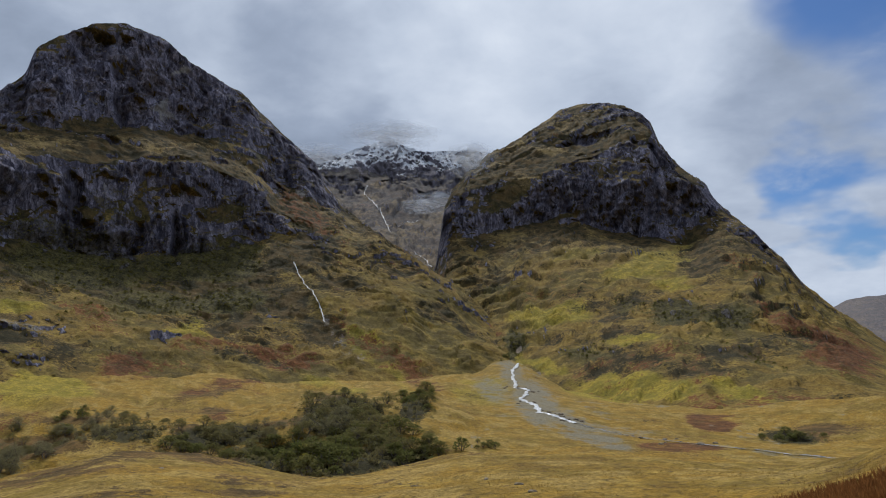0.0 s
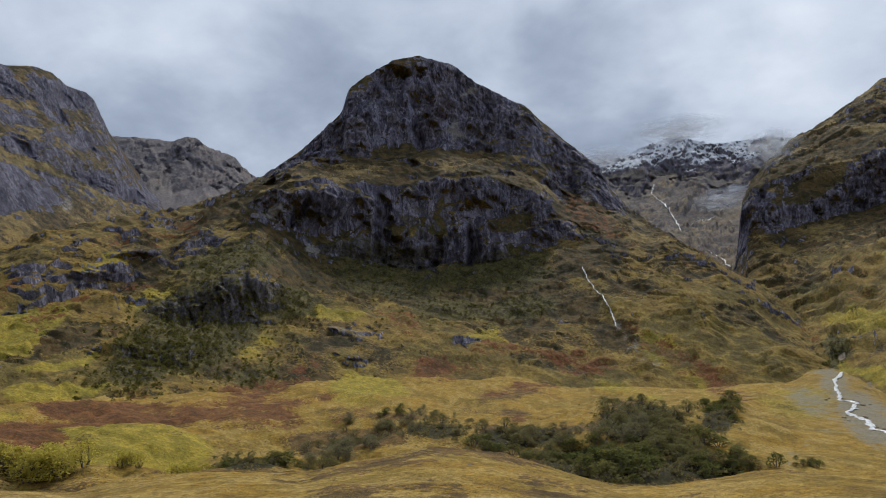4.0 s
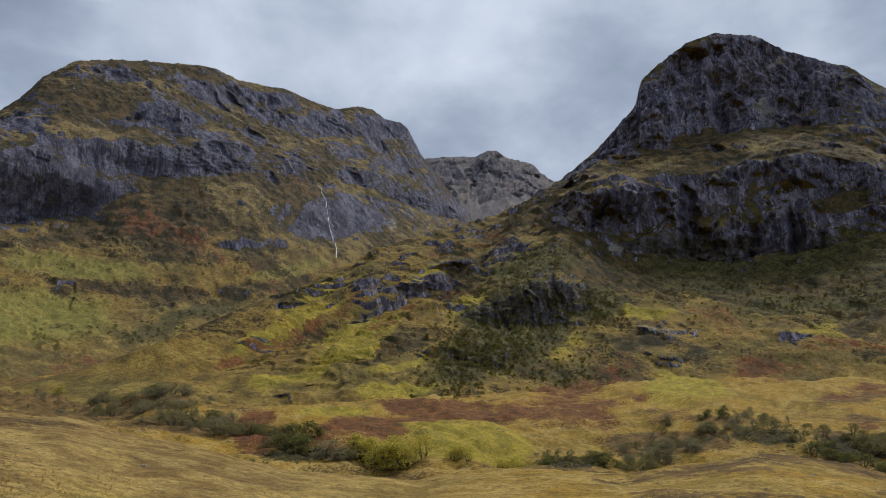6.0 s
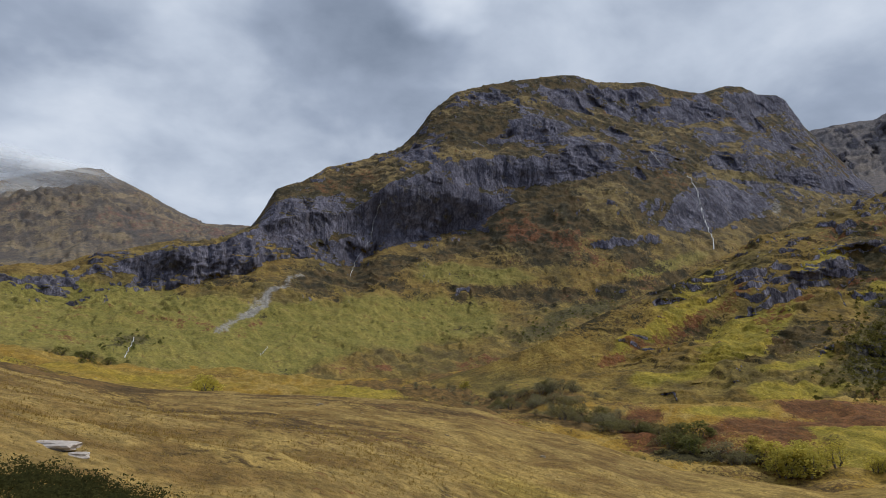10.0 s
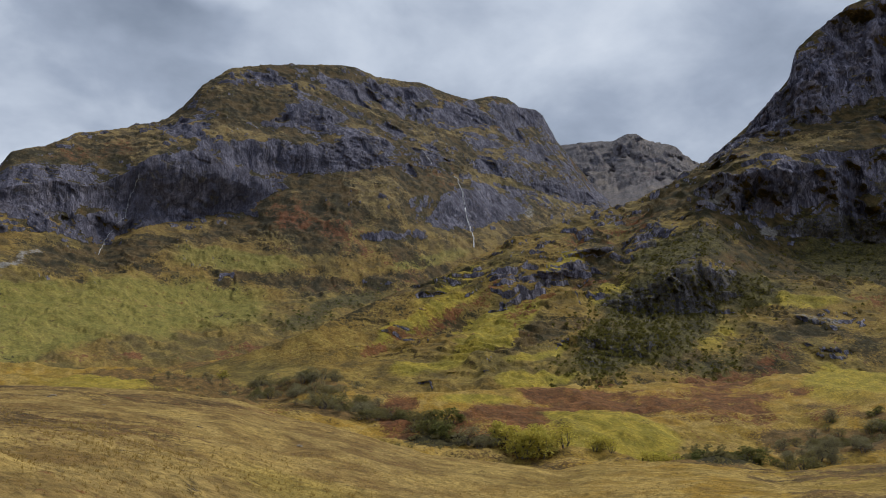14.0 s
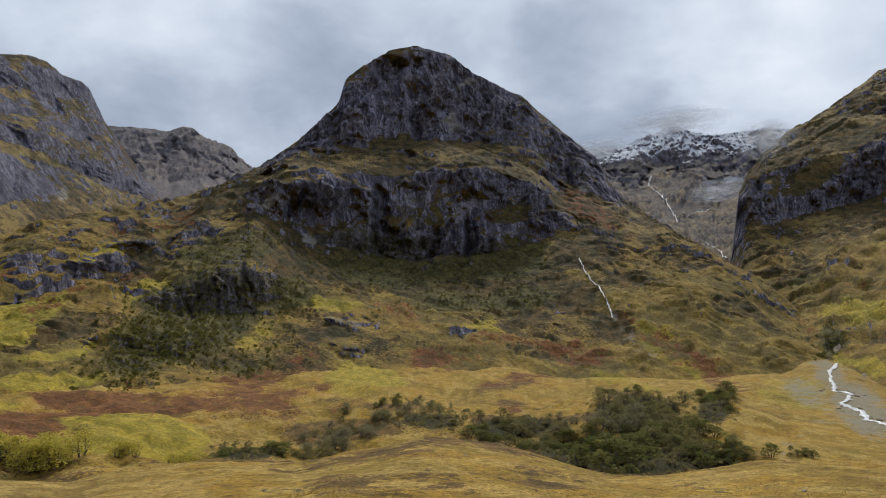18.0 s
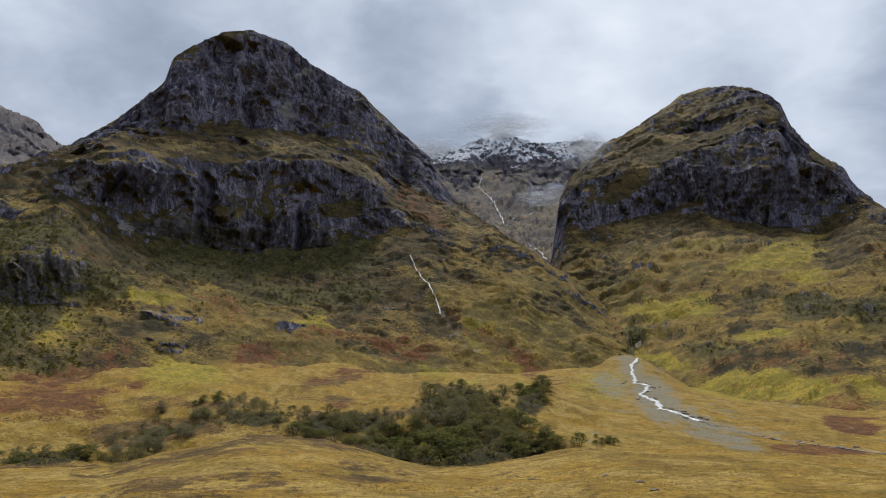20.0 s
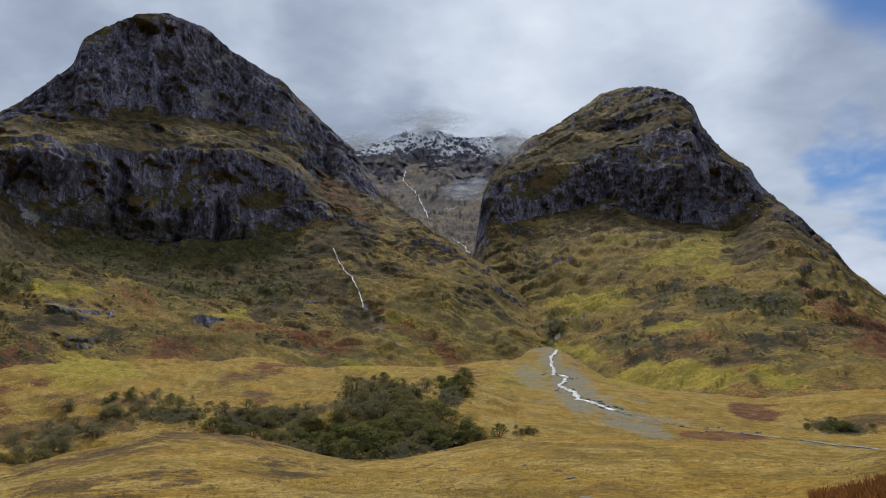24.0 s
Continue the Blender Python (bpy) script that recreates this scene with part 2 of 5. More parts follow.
def plain(name, a, c, scale, rough=0.9, bump=0.0, spec=0.2):
    """Two-tone surface mottled at two scales."""
    m, k, b = surface(name, rough, spec)
    at = k.add("TexCoord").outputs["Object"]
    n1, n2 = k.noise(at, scale, 4), k.noise(at, scale * 6, 3)
    f = k.math("ADD", k.math("MULTIPLY", n1, 0.6), k.math("MULTIPLY", n2, 0.4))
    k.put(b.inputs["Base Color"], k.mix(k.step(f, 0.36, 0.64), a, c))
    if bump:
        bp = k.add("Bump")
        bp.inputs["Strength"].default_value, bp.inputs["Distance"].default_value = 0.7, bump
        k.put(bp.inputs["Height"], f)
        k.put(b.inputs["Normal"], bp.outputs[0])
    return m


def leafy(name, a, c, d):
    """Leaves that differ clump by clump and tree by tree, and let light through."""
    m = bpy.data.materials.new(name)
    m.use_nodes = True
    k = Nodes(m.node_tree)
    rnd, tree_ = k.add("NewGeometry").outputs["Random Per Island"], k.add("ObjectInfo").outputs["Random"]
    col = k.mix(k.math("MULTIPLY", tree_, 0.7), k.mix(rnd, a, c), d)
    out, dif, thru, mx = k.add("OutputMaterial"), k.add("BsdfDiffuse"), k.add("BsdfTranslucent"), k.add("MixShader")
    k.put(dif.inputs[0], col)
    k.put(thru.inputs[0], col)
    mx.inputs[0].default_value = 0.4
    k.put(mx.inputs[1], dif.outputs[0])
    k.put(mx.inputs[2], thru.outputs[0])
    k.put(out.inputs[0], mx.outputs[0])
    return m


BARK = plain("bark", (0.07, 0.055, 0.045), (0.20, 0.18, 0.16), 3.0, 0.9, 0.02)
LEAF_DARK = leafy("leaves_alder", (0.050, 0.064, 0.020), (0.230, 0.235, 0.072), (0.210, 0.190, 0.075))
LEAF_OLIVE = leafy("leaves_birch", (0.110, 0.108, 0.045), (0.270, 0.250, 0.100), (0.230, 0.190, 0.085))
LEAF_SCRUB = leafy("leaves_scrub", (0.050, 0.052, 0.016), (0.200, 0.180, 0.046), (0.130, 0.115, 0.035))
LEAF_GOLD = leafy("leaves_turning", (0.370, 0.315, 0.055), (0.640, 0.540, 0.110), (0.400, 0.360, 0.085))
LEAF_GREY = leafy("twigs_bare", (0.150, 0.140, 0.080), (0.320, 0.290, 0.170), (0.240, 0.220, 0.110))
BRACKEN = leafy("bracken_fronds", (0.130, 0.052, 0.020), (0.340, 0.150, 0.050), (0.230, 0.120, 0.040))
STRAW = leafy("moor_grass", (0.270, 0.180, 0.055), (0.440, 0.315, 0.105), (0.290, 0.200, 0.060))
STONE = plain("grey_stone", (0.15, 0.120, 0.085), (0.31, 0.260, 0.190), 1.2, 0.9, 0.05)
PALE_STONE = plain("pale_stone", (0.30, 0.26, 0.23), (0.52, 0.47, 0.43), 0.8, 0.85, 0.04)
WATER = plain("white_water", (0.22, 0.24, 0.26), (0.80, 0.82, 0.84), 0.35, 0.35, 0.15, 0.5)
DARK_WATER = plain("shallow_water", (0.05, 0.05, 0.05), (0.42, 0.43, 0.44), 0.12, 0.2, 0.1, 0.5)
FALL = plain("falling_water", (0.22, 0.23, 0.25), (0.66, 0.68, 0.71), 0.10, 0.5, 0.3, 0.4)
HEATHER = leafy("heather_sprigs", (0.030, 0.044, 0.014), (0.085, 0.100, 0.030), (0.110, 0.085, 0.040))


def mist_material():
    """Thin drifting vapour: white, denser at its heart, ragged."""
    m = bpy.data.materials.new("mist")
    m.use_nodes = True
    k = Nodes(m.node_tree)
    out, clear, white = k.add("OutputMaterial"), k.add("BsdfTransparent"), k.add("BsdfDiffuse")
    at = k.add("TexCoord").outputs["Object"]
    white.inputs[0].default_value = (0.85, 0.87, 0.90, 1)
    soft = k.step(k.vec("LENGTH", k.vec("MULTIPLY", at, (1, 0, 1))), 1.0, 0.1)
    rag = k.step(k.noise(at, 1.6, 5, 0.6, 0.4), 0.30, 0.70)
    f = k.math("MULTIPLY", k.math("MULTIPLY", soft, rag), 0.95)
    mx = k.add("MixShader")
    k.put(mx.inputs[0], f)
    k.put(mx.inputs[1], clear.outputs[0])
    k.put(mx.inputs[2], white.outputs[0])
    k.put(out.inputs[0], mx.outputs[0])
    return m


MIST = mist_material()
# ---- land ----
def lattice(ix, iy, iz):
    """A fixed random number in -1..1 for each lattice point."""
    h = ix.astype(np.uint32) * np.uint32(374761393) + iy.astype(np.uint32) * np.uint32(668265263) + iz.astype(np.uint32) * np.uint32(2147483647)
    h = (h ^ (h >> np.uint32(13))) * np.uint32(1274126177)
    h = (h ^ (h >> np.uint32(16))) * np.uint32(2246822519)
    return ((h ^ (h >> np.uint32(15))) & np.uint32(0xFFFFFF)).astype(np.float32) * np.float32(1 / 8388607.5) - np.float32(1)


def value_noise(x, y, z):
    fx, fy, fz = np.floor(x), np.floor(y), np.floor(z)
    ix, iy, iz = fx.astype(np.int32), fy.astype(np.int32), fz.astype(np.int32)
    x, y, z = x - fx, y - fy, z - fz
    x, y, z = (t * t * t * (t * (t * 6 - 15) + 10) for t in (x, y, z))
    out = 0.0
    for dx in (0, 1):
        for dy in (0, 1):
            for dz in (0, 1):
                w = (x if dx else 1 - x) * (y if dy else 1 - y) * (z if dz else 1 - z)
                out = out + w * lattice(ix + dx, iy + dy, iz + dz)
    return out


def fbm(x, y, z, size, octaves=5, gain=0.5, ridged=False):
    x, y, z = (np.asarray(v, np.float32) for v in np.broadcast_arrays(x, y, z))
    out, amp, total, f = 0.0, 1.0, 0.0, 1.0 / size
    for o in range(octaves):
        n = value_noise(x * np.float32(f) + np.float32(17.3 * o), y * np.float32(f) - np.float32(9.1 * o), z * np.float32(f) + np.float32(5.7 * o))
        out, total = out + amp * (1 - 2 * np.abs(n) if ridged else n), total + amp
        amp, f = amp * gain, f * 2.03
    return out / total


def smooth(t, lo, hi):
    t = np.clip((t - lo) / (hi - lo), 0, 1)
    return t * t * (3 - 2 * t)


def softened(v, cells):
    """Rounds the corners of a line of values."""
    if cells < 1:
        return v
    w = np.hanning(2 * int(cells) + 3)
    n = len(w) // 2
    return np.convolve(np.concatenate([np.full(n, v[0]), v, np.full(n, v[-1])]), w / w.sum(), "valid")


def sheet(name, X, Y, Z, material, cover, tone, label, category, kind, closed=False):
    """A grid of points as one smooth mesh."""
    n, m = X.shape
    me = bpy.data.meshes.new(name)
    co = np.stack([X, Y, Z], -1).astype(np.float32)
    i = np.arange(n - 1)[:, None] * m + np.arange(m - 1)[None, :]
    quads = np.stack([i, i + m, i + m + 1, i + 1], -1).reshape(-1, 4)
    if closed:
        j = np.arange(n - 1) * m
        quads = np.concatenate([quads, np.stack([j + m - 1, j + 2 * m - 1, j + m, j], -1)])
    me.vertices.add(n * m)
    me.vertices.foreach_set("co", co.ravel())
    me.loops.add(len(quads) * 4)
    me.loops.foreach_set("vertex_index", quads.ravel().astype(np.int32))
    me.polygons.add(len(quads))
    me.polygons.foreach_set("loop_start", np.arange(len(quads), dtype=np.int32) * 4)
    me.polygons.foreach_set("use_smooth", np.ones(len(quads), dtype=bool))
    for key, bands in (("cover", cover), ("tone", tone)):
        a = me.attributes.new(key, "FLOAT_COLOR", "POINT")
        c = np.ones((n * m, 4), np.float32)
        for q, band in enumerate(bands):
            c[:, q] = np.broadcast_to(band, (n, m)).ravel()
        a.data.foreach_set("color", c.ravel())
    me.update(calc_edges=True)
    me.materials.append(material)
    return tagged(new(name, me), label, category, "", kind)


def upness(X, Y, Z):
    """How level each point of a grid lies: 1 flat, 0 upright."""
    P = np.stack([X, Y, Z], -1)
    u, v = np.gradient(P, axis=0), np.gradient(P, axis=1)
    c = np.cross(u, v)
    return np.abs(c[..., 2]) / (np.linalg.norm(c, axis=-1) + 1e-9)


def window(A, Z, spots):
    """How far each point lies within any of the spots (bearing, height, half width in degrees, half height in metres, strength)."""
    w = np.zeros_like(Z)
    for b, h, wb, wh, s in spots:
        w = np.maximum(w, s * np.exp(-(((A - b) / wb) ** 2) ** 2 - (((Z - h) / wh) ** 2) ** 2))
    return w


def spread(A, E, marks, kind):
    """How far each point lies within the patches of one kind (kind, bearing, rise, half width and half height in degrees, tilt, strength)."""
    w = np.zeros_like(E)
    for name, b, e, hw, hh, tilt, s in marks:
        if name == kind:
            c, q = math.cos(radians(tilt)), math.sin(radians(tilt))
            near = (np.abs(A - b) < 2.2 * (hw + hh)) & (np.abs(E - e) < 2.2 * (hw + hh))
            u, v = (b - A[near]) * math.cos(radians(e)), E[near] - e
            w[near] = np.maximum(w[near], s * np.exp(-(((u * c + v * q) / hw) ** 2 + ((v * c - u * q) / hh) ** 2) ** 2))
    return w


SURFACES = {}


def mountain(name, lines, rows, cliffs, lo, hi, step, label, material=None, bracken=(), scree=(), lush=(), snow=None, back=(0.6, 0.1), rough=1.0, soft=0.5, rocky=0.0, heath=0.25, bench=0.6, rib=22, jag=0.8, hem=-70, tail=1.6, knobs=(-99, 199), dark=(), marks=(), column=1.0, carve=1.0, parts=((0, "face"), (99, "far_side"))):
    """A mountain from its contour lines, foot to ridge: each a run of (bearing, distance, height). rows: steps between lines.
    cliffs: (line below, bearing from, bearing to, weight) where the ground stands up as crag."""
    az = np.arange(lo, hi + step / 2, step)
    D, H = [], []
    for i, ln in enumerate(lines):
        b, d, h = (np.array(v, float) for v in zip(*ln))
        rise = np.degrees(np.arctan2(h - EYE, d))
        D.append(softened(np.interp(az, b, d), soft / step))
        rise = softened(np.interp(az, b, rise), (0.12 if i == len(lines) - 1 else 0.4 * soft) / step)
        if 0 < i < len(lines) - 1:
            rise = rise + jag * fbm(az, 0 * az + 3.7 * i, 0 * az, 4.0, 2, 0.5) * np.clip(rise / 6, 0, 1)
        H.append(EYE + D[-1] * np.tan(np.radians(rise)))
    # both ends of the ridge run down into the ground
    ends = smooth(az, lo, lo + 1.6) * (1 - smooth(az, hi - tail, hi))
    H = [h * ends + (1 - ends) * np.minimum(h, hem) for h in H]
    # the far side falls away behind the ridge
    D += [D[-1] + 160, D[-1] + 1100 * back[0]]
    H += [H[-1] - 25 - 0.06 * np.abs(H[-1]), np.minimum(H[-1] * back[1], H[-1] - 30) - 10]
    rows = list(rows) + [6, 8]
    R, Z, S = [], [], []
    for i, n in enumerate(rows):
        for t in np.arange(n + (i == len(rows) - 1)) / n:
            R.append(D[i] + (D[i + 1] - D[i]) * t)
            Z.append(H[i] + (H[i + 1] - H[i]) * t)
            S.append(np.full(len(az), i + t))
    R, Z, S = np.array(R), np.array(Z), np.array(S)
    A = np.broadcast_to(az, R.shape)
    top = len(lines) - 1
    calm = 1 - 0.55 * np.exp(-((S - top) / 0.10) ** 2)
    calm = calm * ends * smooth(H[top] - H[0], 20, 150) * (0.55 + 0.45 * smooth(S, 0.0, 0.6))
    T = np.radians(A) * np.median(R)
    X, Y = -np.sin(np.radians(A)) * R, np.cos(np.radians(A)) * R
    Aw = A + 0.7 * fbm(X, Y, Z, 40, 5) * 1000 / R
    Zw = Z + np.minimum(20, R / 50) * fbm(Y, Z, X, 36, 5)
    # crags, woods and turf in their places, with ragged outlines
    E0 = np.degrees(np.arctan2(Z - EYE, R))
    fray = np.clip(1000 / R, 0.5, 2.0)
    Af, Ef = A + 0.9 * fray * fbm(X, Z, Y, 45, 5, 0.6), E0 + 0.45 * fray * fbm(Z, Y, X, 45, 5, 0.6)
    for name_, b, e, hw, hh, tilt, s in marks:
        if name_ == "crag":
            one = s * np.exp(-((Af - b) / hw) ** 2 - ((Ef - e) / hh) ** 2)
            R = R - one * np.clip(R * np.radians(Ef - e), -R * radians(hh), R * radians(hh))
    Wo = spread(Af, Ef, marks, "crag")
    W = np.zeros_like(Wo)
    # crags between the lines, broken by grassy rakes and gullies
    Sw = S + 0.50 * fbm(X, Y, Z, 80, 5, 0.58)
    broken = fbm(X, Y, Z + 300, 85, 4, 0.55)
    for seg, a0, a1, k in cliffs:
        t = Sw - seg
        band = smooth(Aw, a0 - 2, a0 + 2) * (1 - smooth(Aw, a1 - 2, a1 + 2)) * smooth(t, -0.06, 0.14) * (1 - smooth(t, 0.86, 1.06))
        floor = 0.55 * smooth(k, 0.8, 1.0)
        W = np.maximum(W, band * (floor + (1 - floor) * smooth(broken, 0.22 - 0.5 * k, 0.38 - 0.5 * k)))
    W = W * (1 - 0.7 * spread(Af, Ef, marks, "turf"))
    deep = np.maximum(W, 0.5 * Wo)
    W = np.maximum(W, Wo)
    # relief: gullies down the slopes, benches and knolls, and ribs and chimneys in the crags
    lumps = fbm(X, Y, Z, 110, 6, 0.58)
    bend = 40 * fbm(X, Y, Z, 150, 3)
    gully = fbm((T + bend) / 75, R / 420, 0 * R, 1.0, 3, 0.5, True)
    knots = fbm(X, Y, Z, 24, 5, 0.55)
    ribs = fbm((T + 0.6 * bend) / 46, (Z + bend) / 170, R / 300, 1.0, 6, 0.60, True)
    block = fbm(T / 11, Z / 13, R / 60, 1.0, 4, 0.62)
    benches = fbm(X, Y, Z, 95, 4, 0.5)
    b1 = Z / 34 + 2.2 * benches + 0.012 * T
    b2 = Z / 12 + 3.0 * fbm(X, Y, Z, 60, 4, 0.5)
    s1, s2 = b1 % 1.0, b2 % 1.0
    terrace = 34 * (smooth(s1, 0.42, 0.62) - s1) * smooth(lumps, -0.30, 0.25)
    steps = 10 * (smooth(s2, 0.40, 0.62) - s2) * smooth(knots, -0.15, 0.3) * np.clip(R / 700, 0.5, 1.2)
    bench = bench * (0.15 + 0.85 * smooth(A, knobs[0], knobs[0] + 6) * (1 - smooth(A, knobs[1] - 6, knobs[1])))
    bench = bench * np.clip(R / 900, 0.25, 1.2)
    lift = (13 * lumps + 3.0 * gully + 5.0 * knots) * (1 - 0.6 * W) + (bench * terrace + 0.6 * steps) * (1 - np.clip(1.3 * W, 0, 1))
    Z = Z + lift * calm * rough
    chimney = smooth(fbm((T + bend) / 105, (Z + 2 * bend) / 420, 0 * R, 1.0, 3, 0.5, True), 0.35, 0.85)
    bulge = fbm((T + bend) / 150, Z / 130, R / 300, 1.0, 3, 0.5)
    # ledges cross the crags: at each the face steps back
    ledge = 13 * (smooth(s1, 0.40, 0.66) - s1) * smooth(lumps + 0.6 * bulge, -0.25, 0.20) + 7 * (smooth(s2, 0.35, 0.70) - s2)
    cleft = smooth(fbm((T + 1.4 * bend) / 60, (Z + 2 * bend) / 300, 0 * R + 9, 1.0, 3, 0.55, True), 0.50, 0.86)
    # upright columns: each stands a little before or behind its neighbour
    lean = T + 0.35 * bend
    tier = np.floor((Z + 1.5 * bend) / 38 + 0.8 * lumps).astype(np.int32)
    col = lattice(np.floor(lean / 13).astype(np.int32), tier, 0 * tier + 3) * 6 + lattice(np.floor(lean / 5.5).astype(np.int32), np.floor((Z + bend) / 16).astype(np.int32), 0 * tier + 7) * 3
    push = deep * carve * (column * col + 30 * bulge - 30 * chimney - 20 * cleft + rib * (ribs - 0.1) + 11 * block + 8 * lumps - ledge)
    R = R - push * calm * rough
    X, Y = -np.sin(np.radians(A)) * R, np.cos(np.radians(A)) * R
    up = upness(X, Y, Z)
    steep = 1 - up
    rock = smooth(steep + 0.44 * np.maximum(deep, 0.95 * Wo) + 0.26 * lumps + 0.34 * knots + rocky * smooth(S, 1.2, 2.0) - 0.14 - 0.14 * (1 - smooth(S, 0.8, 2.0)) * (1 - np.clip(Wo, 0, 1)), 0.42, 0.62)
    rock = rock * (1 - 0.9 * spread(Af, Ef, marks, "turf"))
    edge = 0.5 * fbm(X, Y, Z, 60, 4) + 0.35 * knots
    patch = fbm(X, Y, Z, 150, 6, 0.6)
    Aw = Aw + 0.6 * knots
    br = np.clip((window(Aw, Zw, bracken) + spread(Af, Ef, marks, "bracken")) * (1.0 + 0.9 * edge), 0, 1) + 0.35 * smooth(patch, 0.16, 0.45)
    sc = np.clip(window(A + 0.15 * edge, Z + 20 * edge, scree) * (0.9 + 0.8 * edge), 0, 1)
    sc = np.maximum(sc, np.clip(np.maximum(spread(Af, Ef, marks, "scree"), spread(0.7 * A + 0.3 * Af, 0.7 * E0 + 0.3 * Ef, marks, "stone")) * (1 + 0.6 * edge), 0, 1))
    lu = np.clip(window(Aw, Zw, lush) + 0.5 * edge + spread(Af, Ef, marks, "lush"), 0, 1)
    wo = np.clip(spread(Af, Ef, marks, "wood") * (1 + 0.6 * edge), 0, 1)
    # heather takes over higher up and on steeper ground; streaks run down the fall line
    streak = fbm((T + 1.6 * bend) / 17, R / 75, Z / 60, 1.0, 5, 0.6)
    he = heath + window(Aw, Zw, dark) + spread(Af, Ef, marks, "heath") - 0.8 * spread(Af, Ef, marks, "straw") + 1.5 * fbm(Y, X, Z, 60, 5, 0.55) - 0.9 * lumps - 0.3 * knots + 0.10 * streak - 0.7 * lu
    he = np.clip(he + 0.5 * smooth(Z, 80, 300) + 0.5 * smooth(steep, 0.15, 0.45), 0, 1)
    br = np.clip(br + 0.15 * streak * (br > 0.1), 0, 1)
    sn = smooth(Z + 60 * lumps, 60, 330)
    if snow:
        sn = smooth(Z + 40 * lumps + 30 * knots + 70 * (ribs - 0.2) - 60 * chimney, snow, snow + 110) * smooth(up, 0.30, 0.62)
        rock = np.maximum(rock, 0.7 * smooth(Z, snow - 60, snow + 60))
    SURFACES[name] = (az, X, Y, Z, S, rock)
    root = tagged(new(name, None), label, "mountain")
    cuts = [int(np.argmax(S[:, 0] >= c)) for c, _ in parts] + [len(S)]
    for (c, piece), i, j in zip(parts, cuts, cuts[1:]):
        q = slice(i, min(j + 1, len(S)))
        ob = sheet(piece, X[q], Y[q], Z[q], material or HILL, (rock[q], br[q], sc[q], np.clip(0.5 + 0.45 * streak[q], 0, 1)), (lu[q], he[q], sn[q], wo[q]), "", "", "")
        ob.parent = root
    return root


# patches on the slopes: bearing, rise, half width, half height, tilt (degrees), strength
PEAK_CRAG = ((39.7, 4.16, 3.98, 1.86, 20, 1), (44.3, 0.06, 2.62, 1.47, 30, 1), (38.4, 6.86, 2.22, 0.98, 0, 0.8), (49.5, 6.0, 2.38, 0.68, 18, 1), (46.7, 7.86, 2.62, 0.43, 12, 0.9), (50.9, 8.27, 2.45, 0.38, 20, 0.8), (29.6, 2.54, 2.94, 0.89, -15, 0.9), (28.9, -0.02, 2.56, 0.57, -15, 1), (20.8, 1.42, 1.29, 0.57, 0, 1), (13.2, 2.94, 1.44, 0.47, -10, 1), (60.4, -3.4, 2.09, 0.57, 8, 1), (52.9, -0.65, 1.92, 0.54, 22, 0.9), (48.9, 0.93, 1.62, 0.59, 30, 0.8), (58.2, 4.33, 1.15, 0.32, 12, 0.9),)
PEAK_CRAG_MORE = ((53.1, 3.12, 1.08, 0.33, 20, 0.9), (36.8, 3.24, 1.42, 0.62, 0, 0.8), (41.2, 8.77, 2.64, 0.62, 10, 0.7), (56.5, -1.91, 2.17, 0.32, 12, 0.8), (32.9, -3.21, 1.41, 0.43, 0, 0.7), (7.2, 10.17, 1.14, 0.49, -20, 0.7), (35.0, 12.31, 2.24, 0.89, 20, 0.7),)
PEAK_CRAG_MORE += ((27.2, 8.3, 5.5, 1.6, -6, 0.42), (20.0, 6.5, 5.0, 1.5, 0, 0.36), (36.0, 5.5, 3.5, 2.6, 10, 0.4), (12.5, 7.6, 3.0, 1.0, -20, 0.35))
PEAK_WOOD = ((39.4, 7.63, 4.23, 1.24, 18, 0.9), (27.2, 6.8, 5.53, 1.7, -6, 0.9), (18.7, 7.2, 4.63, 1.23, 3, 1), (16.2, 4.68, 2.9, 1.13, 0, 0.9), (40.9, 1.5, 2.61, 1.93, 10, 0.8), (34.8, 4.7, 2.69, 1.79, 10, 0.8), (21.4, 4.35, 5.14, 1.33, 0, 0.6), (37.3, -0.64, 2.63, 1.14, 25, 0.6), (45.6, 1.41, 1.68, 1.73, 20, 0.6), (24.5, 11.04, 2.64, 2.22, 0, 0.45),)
PEAK_BRACKEN = ((37.3, -2.16, 4.16, 1.13, 18, 1), (23.2, -0.48, 2.0, 0.96, 0, 1), (53.2, -4.98, 4.42, 1.04, 4, 1), (56.0, -6.18, 4.41, 1.08, 3, 1), (33.6, -0.6, 1.95, 0.8, 30, 0.9), (6.1, 1.15, 3.25, 0.95, -38, 0.6), (3.0, -0.59, 3.69, 1.0, -36, 0.7), (58.1, 2.15, 2.56, 0.87, 28, 0.7), (11.1, -0.32, 2.34, 0.66, 5, 0.8), (13.9, 0.4, 2.8, 0.68, 0, 0.7), (25.8, 3.01, 2.64, 1.07, -20, 0.5), (46.6, -3.45, 2.47, 0.59, 4, 0.8), (60.6, -4.77, 2.02, 1.12, 0, 0.9), (53.8, 4.54, 2.74, 0.82, 25, 0.5),)
